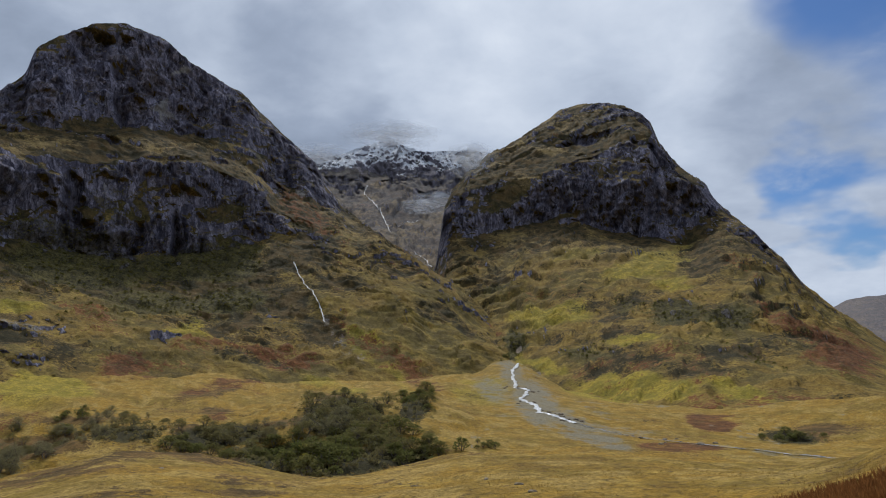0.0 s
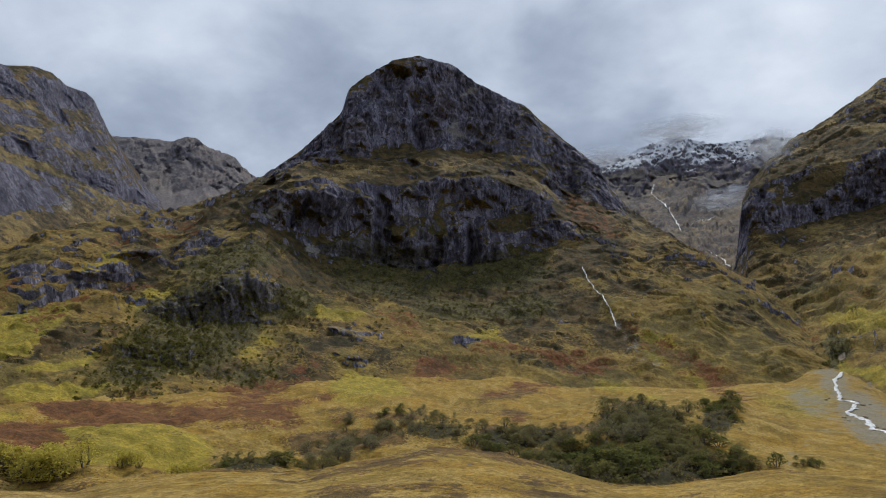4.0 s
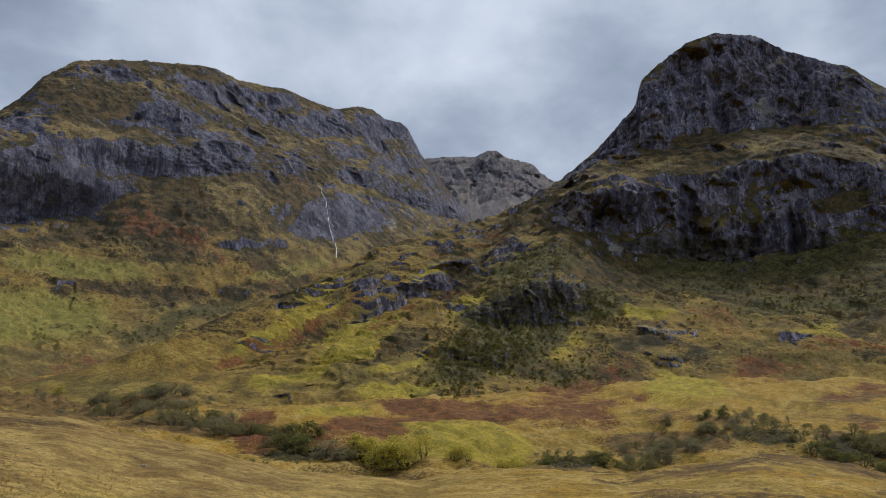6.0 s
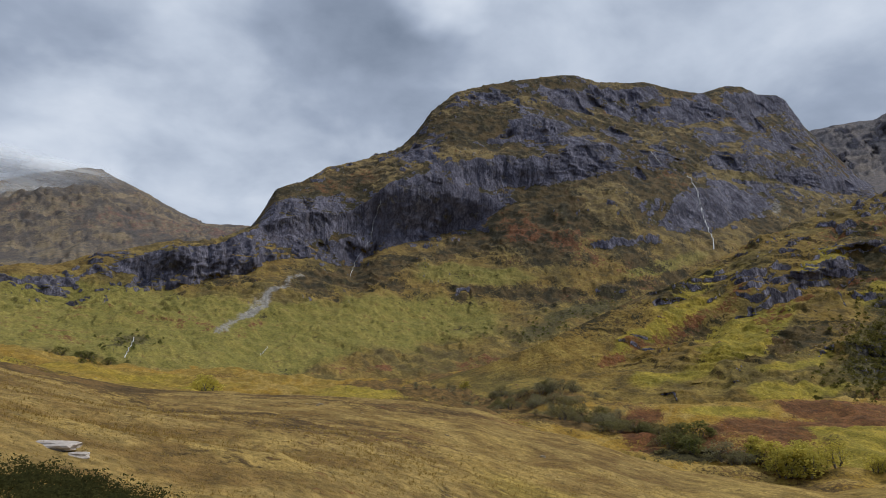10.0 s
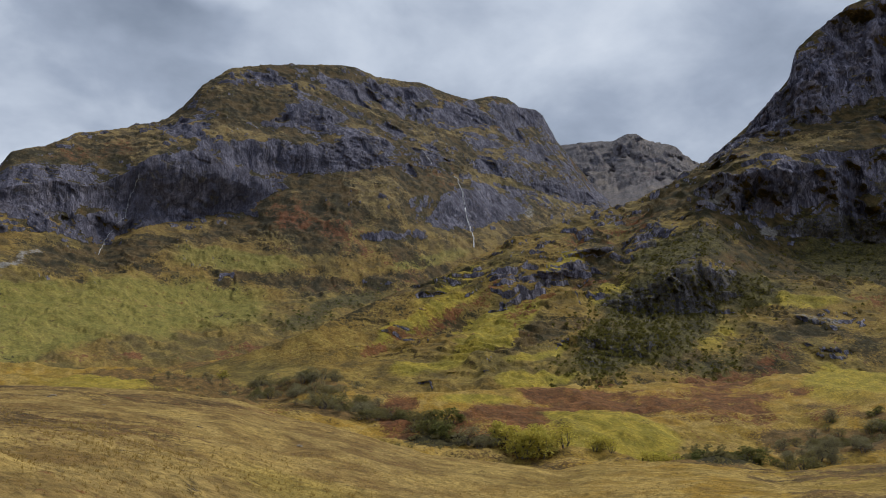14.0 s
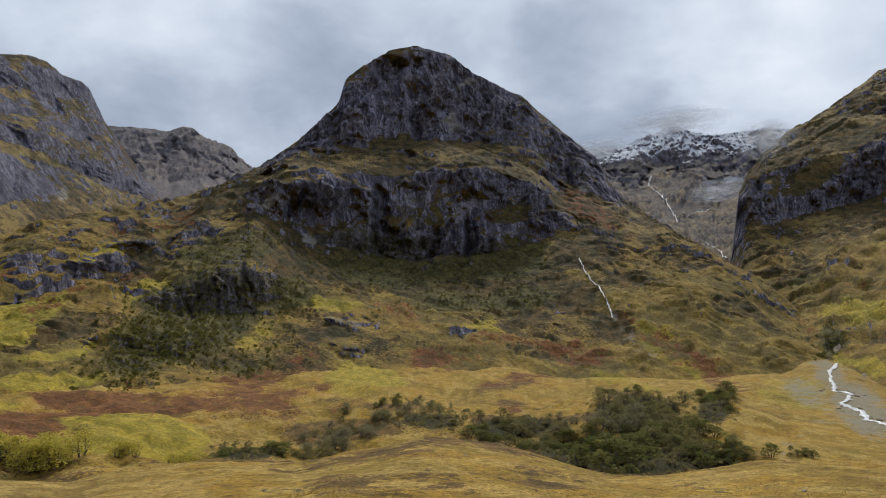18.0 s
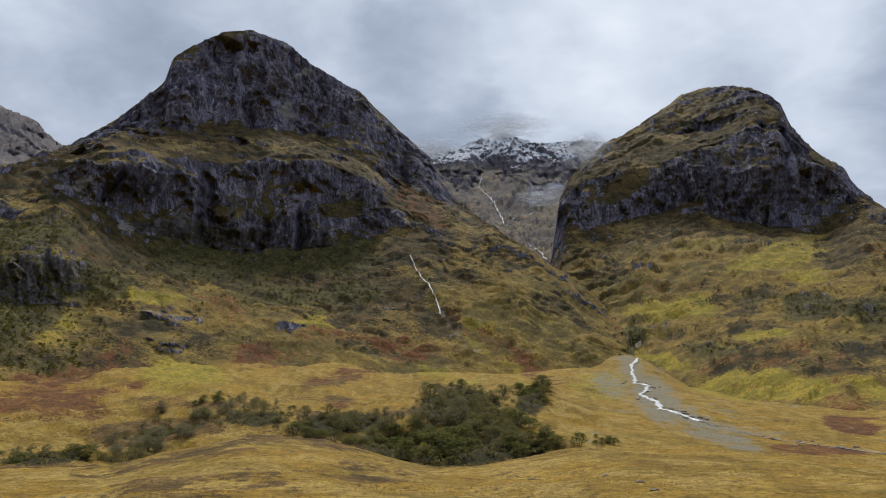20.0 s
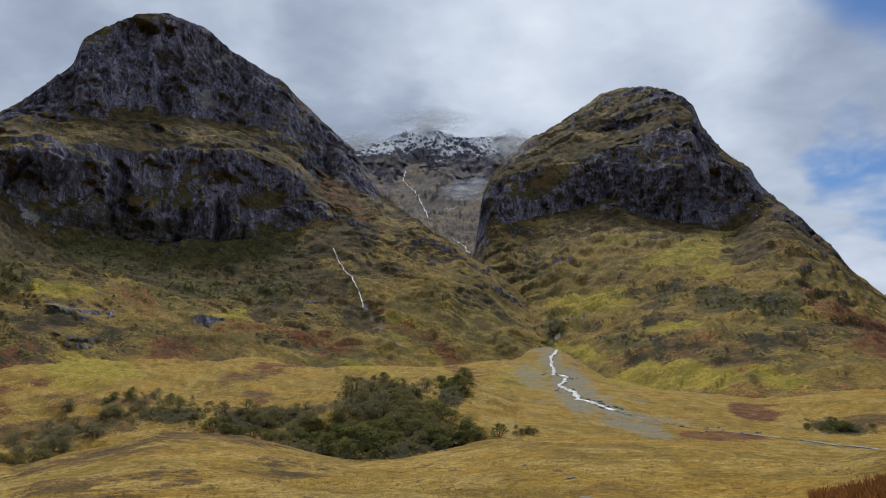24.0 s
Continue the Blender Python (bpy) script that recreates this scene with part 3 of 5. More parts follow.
PEAK_LUSH = ((45.2, -6.06, 5.66, 1.23, -4, 1), (50.3, -2.0, 3.42, 0.54, 0, 1), (58.9, -1.2, 3.53, 0.71, 14, 0.9), (28.0, -1.42, 3.07, 0.57, -14, 0.9), (54.1, 2.47, 2.7, 0.82, 20, 0.9), (32.1, 3.71, 2.96, 0.54, 0, 0.9), (37.4, 1.11, 2.64, 1.06, 35, 0.6), (55.1, -3.8, 3.57, 0.55, 0, 0.9), (19.3, 2.17, 1.87, 1.13, 0, 0.6), (6.4, 2.08, 2.17, 0.37, -18, 0.7), (44.5, 4.47, 1.71, 1.04, 30, 0.8), (50.4, 0.07, 2.39, 0.5, 15, 0.8), (56.6, 6.04, 2.64, 0.49, 15, 0.6), (8.9, -1.91, 3.29, 0.49, -10, 0.6),)
PEAK_HEATH = ((16.8, -2.18, 2.89, 0.38, 8, 1), (32.7, -3.46, 1.94, 0.39, 0, 0.9), (24.5, -4.12, 3.65, 0.43, 0, 0.7), (17.3, -3.57, 1.32, 0.25, 0, 0.9), (13.2, -4.8, 4.26, 0.49, 0, 0.7), (28.5, -5.72, 5.2, 0.68, 3, 0.8), (31.2, 1.19, 1.96, 0.8, -10, 0.6), (15.1, 1.75, 3.23, 1.03, -10, 0.5), (9.4, 3.0, 2.32, 1.23, -40, 0.4),)
PEAK_STRAW = ((15.2, -1.3, 7.83, 0.67, 0, 0.8), (30.2, -4.77, 6.97, 0.43, 4, 0.7), (7.8, -4.06, 4.26, 0.56, -6, 0.7), (5.5, -2.21, 4.08, 0.4, -20, 0.6),)
PEAK_STONE = ((33.3, 8.99, 0.4, 0.63, 70, 1), (36.4, 11.74, 1.16, 0.36, 20, 0.9), (21.9, 18.67, 0.3, 1.13, 80, 0.9), (20.7, 21.59, 0.21, 1.0, -70, 0.8), (30.3, 2.31, 1.96, 0.31, -15, 0.5), (8.3, 1.76, 0.25, 1.04, -50, 0.5), (7.4, 0.86, 0.25, 1.36, -44, 0.5), (11.4, 13.08, 0.57, 0.29, -30, 0.7),)
PEAK_MARKS = ([(kind, *m) for kind, run in (("crag", PEAK_CRAG), ("crag", PEAK_CRAG_MORE), ("wood", PEAK_WOOD), ("bracken", PEAK_BRACKEN), ("lush", PEAK_LUSH), ("heath", PEAK_HEATH), ("straw", PEAK_STRAW), ("stone", PEAK_STONE)) for m in run]
    + [("turf", *m) for m in ((23.1, 16.54, 5.59, 0.57, -3, 1), (27.6, 15.25, 5.73, 0.4, 0, 1), (18.6, 14.85, 3.82, 0.39, -18, 0.9), (23.1, 11.47, 0.53, 1.99, 0, 0.8), (17.1, 10.97, 1.76, 0.96, 10, 0.7), (25.8, 10.52, 1.33, 0.71, 0, 0.5), (10.8, 11.36, 2.82, 1.22, -35, 0.9), (15.4, 19.98, 2.09, 0.36, -30, 0.7),)]
    + [("crag", *m) for m in ((40.1, 4.5, 5.54, 2.57, 22, 1), (43.6, -0.06, 3.62, 1.74, 25, 1), (32.2, 11.92, 2.69, 1.52, 20, 1), (26.7, 8.37, 5.75, 1.17, -4, 0.8), (24.4, 20.25, 4.72, 2.54, 0, 1),)]
    + [("bracken", *m) for m in ((11.2, 11.68, 2.83, 1.14, -35, 0.6), (20.6, -0.45, 2.98, 0.69, 0, 0.5),)]
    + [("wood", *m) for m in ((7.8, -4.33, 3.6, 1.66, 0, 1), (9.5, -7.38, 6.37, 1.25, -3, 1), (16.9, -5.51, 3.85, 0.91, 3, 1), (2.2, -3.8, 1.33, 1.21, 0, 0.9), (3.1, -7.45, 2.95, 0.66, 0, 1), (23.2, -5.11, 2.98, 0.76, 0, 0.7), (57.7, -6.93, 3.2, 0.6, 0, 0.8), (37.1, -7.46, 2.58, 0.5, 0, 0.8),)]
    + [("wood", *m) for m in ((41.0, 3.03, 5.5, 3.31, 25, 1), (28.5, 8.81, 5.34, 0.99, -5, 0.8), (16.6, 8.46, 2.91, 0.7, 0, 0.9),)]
    + [("bracken", *m) for m in ((40.7, -3.59, 7.38, 0.85, 5, 1), (32.9, -2.78, 2.65, 0.52, 10, 0.9), (60.4, 1.29, 2.79, 0.69, 25, 0.8), (50.6, 3.42, 2.42, 0.59, 22, 0.7), (46.6, 5.27, 2.11, 0.43, 20, 0.6), (18.0, 0.87, 2.51, 0.6, 0, 0.6),)]
    + [("heath", *m) for m in ((8.9, -2.71, 1.5, 0.32, 0, 0.8), (14.5, -5.54, 2.38, 0.41, 0, 0.8), (40.7, -4.94, 4.3, 0.34, 0, 0.6), (29.4, 1.21, 3.99, 0.98, -12, 0.7), (51.7, 1.3, 2.37, 0.58, 20, 0.6),)]
    + [("lush", *m) for m in ((59.4, 2.49, 5.64, 0.87, 28, 0.9), (54.3, 1.34, 4.6, 0.76, 25, 0.9), (57.1, 5.08, 3.45, 0.61, 30, 0.7), (48.3, 6.91, 2.76, 0.58, 25, 0.8), (50.9, 3.2, 2.44, 0.59, 20, 0.8),)]
    + [("straw", *m) for m in ((55.9, 3.3, 6.74, 1.72, 28, 0.7), (46.6, 9.74, 4.54, 0.83, 25, 0.6),)]
    + [("bracken", *m) for m in ((55.1, 3.94, 3.83, 0.43, 35, 0.6), (62.5, 0.33, 2.64, 0.52, 20, 0.7),)]
    + [("wood", *m) for m in ((44.5, 0.14, 4.03, 2.17, 25, 1),)]
    + [("lush", *m) for m in ((5.4, -0.24, 4.53, 0.51, -38, 0.6),)]
    + [("straw", *m) for m in ((5.4, 1.35, 5.93, 2.36, -38, 1),)])
DOME_CRAG = ((-17.8, 4.24, 2.82, 1.36, 12, 1), (-10.3, 0.7, 2.9, 0.56, 0, 1), (-21.0, 3.1, 1.54, 0.84, -10, 0.8), (-13.4, 3.26, 1.92, 0.44, -18, 0.9), (-11.3, 5.05, 1.89, 0.35, 4, 0.8), (-20.3, 0.95, 1.17, 0.33, 0, 0.9), (-23.6, 8.59, 2.51, 0.79, -45, 0.8), (-26.6, 6.15, 1.87, 0.61, -45, 0.7), (-14.8, 6.48, 1.67, 0.39, -6, 0.6), (-3.9, 9.21, 2.68, 0.63, 16, 0.8), (-7.7, 2.03, 1.75, 0.35, 8, 0.7), (-22.9, 0.4, 1.11, 0.33, -10, 0.7),)
DOME_WOOD = ((-21.5, 2.75, 2.42, 1.16, -6, 0.9), (-5.7, 0.95, 0.88, 1.23, 0, 1), (-17.8, 3.69, 2.56, 1.02, 0, 0.8), (-4.3, 5.62, 1.52, 0.45, 10, 0.7), (-11.2, 0.48, 2.54, 0.52, 0, 0.6), (-23.6, -0.21, 1.45, 0.41, -20, 0.5), (-14.3, 4.33, 2.08, 0.61, 0, 0.5),)
DOME_BRACKEN = ((-28.3, 0.35, 2.68, 1.4, -28, 0.9), (-25.3, 2.18, 2.54, 0.71, -38, 0.8), (-26.4, -2.56, 2.72, 0.47, -10, 0.5), (-19.9, -4.75, 1.66, 0.53, -8, 1), (-17.5, -6.34, 2.91, 0.32, 0, 0.9), (-22.9, 6.35, 2.32, 0.65, -38, 0.5), (2.9, 4.54, 4.46, 0.98, -40, 0.6), (6.1, 6.98, 2.68, 0.8, -40, 0.5), (-2.9, 2.95, 3.09, 0.45, -42, 0.5),)
DOME_LUSH = ((-16.1, 7.17, 4.28, 0.95, 14, 0.9), (-8.7, 3.51, 3.69, 0.97, 8, 1), (-14.6, 1.52, 2.48, 0.6, 0, 0.8), (-14.8, -2.38, 5.19, 1.18, -4, 1), (-7.7, -0.37, 2.58, 0.61, -10, 0.9), (-21.6, -2.23, 2.95, 0.73, -8, 0.7), (-11.0, 8.15, 2.59, 0.62, 20, 0.6), (-17.7, 5.74, 2.02, 0.6, 0, 0.7),)
DOME_HEATH = ((-20.2, 6.91, 2.39, 1.41, -35, 0.5), (-23.2, 4.27, 2.27, 0.81, -35, 0.5), (-27.9, -4.8, 2.0, 0.38, 0, 0.6), (-16.2, -0.19, 2.82, 0.42, 0, 0.4),)
DOME_STRAW = ((-12.1, 2.63, 2.96, 0.35, 6, 0.6), (-16.8, -3.93, 5.79, 0.41, -3, 0.5),)
DOME_GRAVEL = ((-7.2, -3.39, 2.35, 1.48, -45, 1), (-3.7, -2.32, 1.74, 1.05, -20, 0.6), (-11.4, -5.87, 2.86, 0.59, -12, 0.8), (-5.3, -1.02, 1.29, 0.88, -50, 0.8), (-9.7, -4.64, 2.48, 0.51, -22, 0.9), (-2.6, 0.74, 1.51, 0.79, 0, 0.4),)
DOME_MARKS = ([(kind, *m) for kind, run in (("crag", DOME_CRAG), ("wood", DOME_WOOD), ("bracken", DOME_BRACKEN), ("lush", DOME_LUSH), ("heath", DOME_HEATH), ("straw", DOME_STRAW), ("gravel", DOME_GRAVEL)) for m in run]
    + [("turf", *m) for m in ((-5.5, 12.97, 2.74, 0.89, 35, 1), (-10.2, 16.28, 2.65, 0.39, 5, 0.9), (-8.0, 10.64, 4.14, 0.27, 14, 1), (-10.4, 18.04, 2.53, 0.61, 20, 0.6), (-19.7, 9.14, 0.87, 0.59, 0, 0.9), (-4.3, 8.66, 4.0, 0.31, 18, 0.9),)]
    + [("crag", *m) for m in ((-13.7, 11.55, 5.63, 2.24, -22, 1), (-3.0, 10.79, 2.59, 0.99, 10, 1), (-9.8, 13.05, 2.59, 1.32, 0, 1), (-19.7, 12.44, 2.88, 0.97, -45, 0.9),)]
    + [("wood", *m) for m in ((-25.1, -5.48, 2.08, 0.54, -5, 0.8),)])
BROAD_CRAG = ((97.4, 7.07, 3.79, 1.19, 0, 1), (88.1, 11.02, 3.77, 2.27, 30, 1), (79.1, 11.42, 4.88, 2.71, 20, 1), (74.6, 11.96, 3.13, 2.22, 0, 0.8), (70.0, 14.67, 6.25, 1.15, 4, 1), (68.6, 17.98, 2.93, 1.22, 0, 1), (71.9, 17.1, 1.78, 0.88, 0, 0.6), (64.4, 16.37, 2.65, 0.88, -18, 0.8), (57.1, 18.42, 1.87, 0.93, -10, 0.9), (51.8, 18.41, 2.04, 0.91, -10, 0.9), (64.8, 20.09, 1.93, 0.69, -10, 0.7), (60.7, 20.14, 2.16, 0.59, -10, 0.7), (50.7, 15.56, 2.06, 0.74, -30, 0.7), (54.5, 16.22, 1.69, 0.84, -20, 0.6),)
BROAD_CRAG_MORE = ((55.6, 11.17, 4.99, 1.92, 6, 1), (61.9, 8.96, 3.51, 0.62, 6, 0.9), (45.2, 11.91, 3.35, 0.57, -10, 0.8), (94.5, 0.54, 1.6, 0.44, 8, 1), (83.8, 8.63, 2.56, 1.3, 20, 0.7), (75.4, 5.34, 1.78, 0.27, 12, 0.7), (66.5, 3.45, 3.57, 0.62, 16, 0.7), (62.4, 5.18, 2.21, 0.36, 10, 0.6), (69.6, 2.8, 1.34, 0.36, 0, 0.6), (76.5, 17.66, 1.32, 0.69, 40, 0.6), (91.9, 7.03, 2.33, 0.58, 0, 0.6),)
BROAD_WOOD = ((65.6, 3.53, 4.01, 0.71, 16, 0.7), (68.7, 2.13, 2.68, 0.62, 14, 0.6), (99.7, 1.23, 2.02, 0.76, 0, 0.7), (73.6, 2.15, 2.22, 0.89, 0, 0.3),)
BROAD_BRACKEN = ((69.2, -0.51, 8.39, 0.97, 4, 0.8), (70.9, 10.65, 7.16, 1.35, -10, 0.4), (82.6, -0.85, 3.82, 0.34, 0, 0.5), (86.8, 8.95, 2.5, 0.68, 20, 0.4), (84.0, 13.84, 2.99, 0.6, 15, 0.5),)
BROAD_LUSH = ((89.6, 1.69, 10.74, 2.5, 4, 1), (78.9, 3.03, 7.95, 2.64, 0, 0.9), (73.6, 6.6, 5.38, 1.07, 0, 0.8), (58.8, 7.1, 3.88, 0.71, 10, 0.8), (64.5, 13.27, 3.98, 0.89, -5, 0.5), (51.3, 12.42, 4.82, 0.51, -18, 0.7), (97.9, 3.58, 3.55, 1.18, 0, 0.8), (65.3, 18.8, 2.64, 0.43, -20, 0.7),)
BROAD_HEATH = ((70.0, 9.75, 6.72, 1.53, -8, 0.7), (75.5, 8.82, 5.37, 1.07, 0, 0.6), (68.2, 5.25, 7.13, 1.08, 0, 0.45), (65.6, -0.09, 3.52, 0.7, 0, 0.5), (62.2, 13.65, 4.38, 1.15, -12, 0.3), (80.7, 7.4, 3.93, 0.62, 10, 0.5),)
BROAD_STRAW = ((70.0, 20.03, 3.97, 0.35, 4, 0.5), (60.7, 18.63, 2.61, 0.34, -25, 0.5), (53.8, 13.02, 3.32, 0.34, -16, 0.6),)
BROAD_SCREE = ((89.6, 5.03, 1.77, 0.37, 36, 1), (91.3, 3.66, 1.95, 0.37, 30, 1), (92.8, 2.57, 1.13, 0.24, 25, 0.7), (88.1, 6.55, 0.99, 0.29, 45, 0.7),)
BROAD_STONE = ((50.9, 10.89, 0.37, 0.51, 0, 0.6),)
BROAD_MARKS = ([(kind, *m) for kind, run in (("crag", BROAD_CRAG), ("crag", BROAD_CRAG_MORE), ("wood", BROAD_WOOD), ("bracken", BROAD_BRACKEN), ("lush", BROAD_LUSH), ("heath", BROAD_HEATH), ("straw", BROAD_STRAW), ("scree", BROAD_SCREE), ("stone", BROAD_STONE)) for m in run]
    + [("turf", *m) for m in ((65.0, 13.06, 4.87, 0.89, -6, 1), (54.2, 13.61, 4.97, 0.38, -18, 1), (73.3, 18.83, 3.1, 0.69, 20, 0.8), (65.3, 18.8, 3.08, 0.39, -18, 1), (84.0, 13.62, 3.87, 0.6, 18, 0.9), (60.7, 17.77, 2.62, 0.39, -25, 0.8),)]
    + [("scree", *m) for m in ((90.6, 4.38, 3.2, 0.62, 33, 0.6),)])

ROCKY_PEAK_LINES = [
    [(-6.8, 735, -29), (-2.6, 718, -30), (3.1, 689, -33), (11.2, 640, -29), (17.7, 602, -26), (24.3, 562, -27), (33.0, 510, -30), (43.1, 424, -30), (52.6, 326, -37), (61.4, 320, -37), (67.5, 318, -33), (72.9, 340, -30), (84.0, 400, -34)],
    [(-6.8, 819, -17), (-4.9, 830, 9), (-1.0, 853, 39), (4.8, 845, 58), (13.2, 820, 51), (22.1, 784, 48), (31.0, 717, 43), (39.5, 653, 37), (48.3, 509, 8), (52.6, 470, 3), (61.5, 436, -13), (67.6, 420, -16), (72.9, 430, -19), (79.0, 455, -21), (84.0, 470, -32)],
    [(-6.8, 867, -17), (-4.9, 904, 15), (-1.1, 978, 75), (2.6, 1013, 124), (6.6, 1033, 163), (10.5, 1052, 178), (13.1, 1056, 180), (14.9, 1050, 163), (17.6, 1041, 158), (22.1, 1026, 151), (26.7, 993, 145), (30.3, 957, 146), (33.4, 926, 147), (35.6, 903, 162), (37.6, 871, 170), (43.9, 759, 86), (52.6, 620, 42), (61.5, 520, 2), (67.6, 470, -8), (72.9, 478, -11), (79.0, 490, -19), (84.0, 500, -32)],
    [(-6.8, 887, -17), (-4.9, 932, 21), (-1.1, 1022, 90), (2.6, 1063, 142), (7.5, 1087, 195), (10.4, 1102, 217), (13.1, 1104, 232), (14.9, 1095, 253), (17.6, 1082, 278), (20.8, 1066, 287), (23.1, 1054, 289), (26.8, 1022, 257), (30.4, 985, 250), (32.3, 967, 251), (35.4, 936, 232), (37.5, 904, 205), (43.8, 796, 117), (52.6, 657, 75), (61.6, 545, 21), (67.6, 490, 0), (72.9, 495, -7), (79.0, 503, -18), (84.0, 510, -32)],
    [(-6.8, 906, -16), (-4.9, 959, 25), (-1.2, 1066, 99), (2.6, 1127, 159), (5.4, 1158, 197), (8.3, 1189, 237), (10.4, 1212, 263), (13.0, 1224, 292), (16.2, 1209, 320), (18.9, 1195, 342), (21.3, 1183, 360), (24.1, 1169, 362), (26.8, 1139, 347), (30.5, 1099, 324), (33.2, 1070, 306), (34.5, 1055, 290), (36.7, 1025, 260), (41.6, 919, 181), (45.5, 836, 145), (52.6, 701, 97), (61.6, 569, 38), (67.7, 505, 8), (72.9, 508, -4), (79.0, 514, -17), (84.0, 520, -32)],
    [(-6.8, 925, -15), (-4.9, 986, 30), (-3.0, 1052, 80), (0.3, 1158, 136), (2.6, 1230, 183), (5.4, 1317, 234), (8.0, 1400, 298), (9.3, 1406, 342), (10.3, 1411, 391), (13.0, 1409, 446), (16.1, 1375, 507), (17.5, 1360, 517), (19.9, 1334, 540), (22.2, 1309, 567), (25.1, 1277, 572), (27.0, 1255, 552), (29.3, 1228, 509), (30.8, 1211, 474), (31.3, 1204, 430), (32.8, 1186, 391), (34.4, 1169, 347), (35.9, 1151, 319), (37.3, 1120, 282), (41.6, 1025, 217), (45.5, 938, 179), (49.0, 858, 150), (52.6, 776, 119), (55.3, 715, 96), (58.9, 647, 66), (62.1, 591, 48), (67.7, 520, 18), (70.4, 520, 8), (73.0, 520, -1), (76.0, 522, -9), (80.0, 525, -17), (84.0, 530, -32)],
]
mountain("rocky_peak", ROCKY_PEAK_LINES, (60, 84, 60, 40, 84), ((2, 9, 39.5, 0.85), (4, 8, 37, 1.0), (3, 10, 38, 0.2)), -6.7, 84.0, 0.1,
         "dark craggy peak of grey rock above ochre grass slopes", marks=PEAK_MARKS, bench=0.35, knobs=(36, 90), hem=-30, tail=3.0, rib=30, heath=0.28, rocky=0.06,
         dark=((22.1, 114, 12.6, 79, 0.4), (36.2, 47, 6.3, 54, 0.3), (13.2, 34, 7.2, 38, 0.3), (6.7, 129, 3.6, 58, 0.3)),
         scree=((9.2, 43, 0.3, 12, 0.5), (8.6, 29, 0.3, 10, 0.5), (7.8, 17, 0.3, 10, 0.5), (6.4, 4, 0.4, 7, 0.5), (22.0, 424, 0.4, 33, 0.8)),
         parts=((0, "grass_slope"), (2, "lower_crag"), (3, "grassy_ledge"), (4, "summit_crag"), (5, "far_side")))

BROAD_CRAGGY_MOUNTAIN_LINES = [
    [(43.9, 1105, 65), (61.5, 739, 5), (74.3, 671, -22), (82.0, 611, -34), (83.7, 598, -36), (90.1, 547, -26), (96.2, 534, -21), (103.6, 517, -9), (107.0, 510, -4), (111.6, 508, -5)],
    [(43.9, 1563, 174), (52.6, 1226, 138), (61.6, 1009, 81), (74.6, 922, 62), (82.4, 841, 47), (83.9, 825, 46), (90.3, 759, 36), (96.4, 738, 40), (103.8, 713, 37), (107.2, 702, 35), (111.8, 700, 31)],
    [(42.5, 2075, 365), (45.5, 1927, 377), (48.1, 1803, 387), (52.6, 1592, 364), (58.1, 1411, 357), (61.8, 1330, 346), (66.4, 1245, 307), (70.7, 1196, 264), (74.1, 1159, 220), (77.8, 1114, 185), (81.3, 1068, 164), (83.4, 1040, 137), (86.4, 1003, 147), (88.4, 979, 144), (91.3, 944, 117), (96.5, 894, 87), (100.3, 879, 77), (103.9, 865, 71), (107.3, 852, 69), (112.0, 850, 67)],
    [(42.5, 2115, 375), (45.5, 1968, 404), (48.1, 1847, 442), (52.6, 1639, 435), (58.1, 1463, 407), (62.3, 1376, 407), (66.4, 1302, 388), (70.9, 1248, 371), (75.2, 1196, 340), (78.1, 1156, 307), (81.2, 1113, 267), (83.8, 1077, 229), (86.7, 1039, 215), (89.4, 1005, 194), (91.4, 979, 169), (93.9, 949, 142), (96.7, 927, 137), (100.5, 911, 120), (104.0, 896, 100), (107.4, 882, 95), (112.1, 880, 89)],
    [(42.5, 2197, 393), (45.5, 2060, 439), (48.1, 1950, 522), (52.6, 1760, 525), (58.2, 1587, 485), (62.8, 1480, 474), (66.5, 1408, 475), (70.1, 1358, 466), (75.4, 1283, 424), (79.4, 1211, 351), (83.2, 1142, 287), (86.8, 1083, 247), (89.5, 1042, 223), (91.4, 1013, 180), (93.9, 976, 151), (96.7, 952, 143), (100.5, 934, 125), (104.1, 918, 105), (107.5, 902, 102), (112.1, 900, 95)],
    [(42.5, 2311, 417), (45.5, 2182, 483), (47.2, 2117, 556), (48.7, 2058, 610), (49.8, 2015, 674), (50.4, 1996, 684), (51.7, 1944, 674), (52.7, 1908, 689), (54.3, 1847, 674), (55.7, 1802, 648), (57.6, 1757, 651), (60.2, 1695, 655), (63.3, 1620, 631), (65.5, 1571, 637), (69.3, 1511, 610), (72.5, 1459, 579), (75.1, 1417, 547), (77.2, 1366, 487), (78.6, 1332, 430), (79.8, 1305, 393), (82.3, 1244, 353), (85.5, 1171, 317), (87.7, 1129, 279), (89.6, 1092, 255), (90.6, 1073, 219), (91.4, 1057, 195), (93.9, 1011, 163), (98.3, 974, 149), (100.5, 964, 133), (103.1, 952, 123), (104.8, 944, 109), (106.5, 937, 110), (112.1, 930, 102)],
]
mountain("broad_craggy_mountain", BROAD_CRAGGY_MOUNTAIN_LINES, (54, 72, 54, 38, 54), ((2, 43, 112, 0.45), (3, 46, 90, 0.3), (4, 43, 92, 0.35)), 42.6, 112.1, 0.1,
         "broad mountain with banded grey crags above green lower slopes", marks=BROAD_MARKS, lush=((101, 45, 12, 50, 0.8),), material=MID_HILL, heath=0.05, bench=0.10, rib=30, carve=0.4, jag=0.4, rocky=0.10,
         parts=((0, "green_slope"), (2, "crag_band"), (3, "upper_terrace"), (4, "summit_crag"), (5, "far_side")))

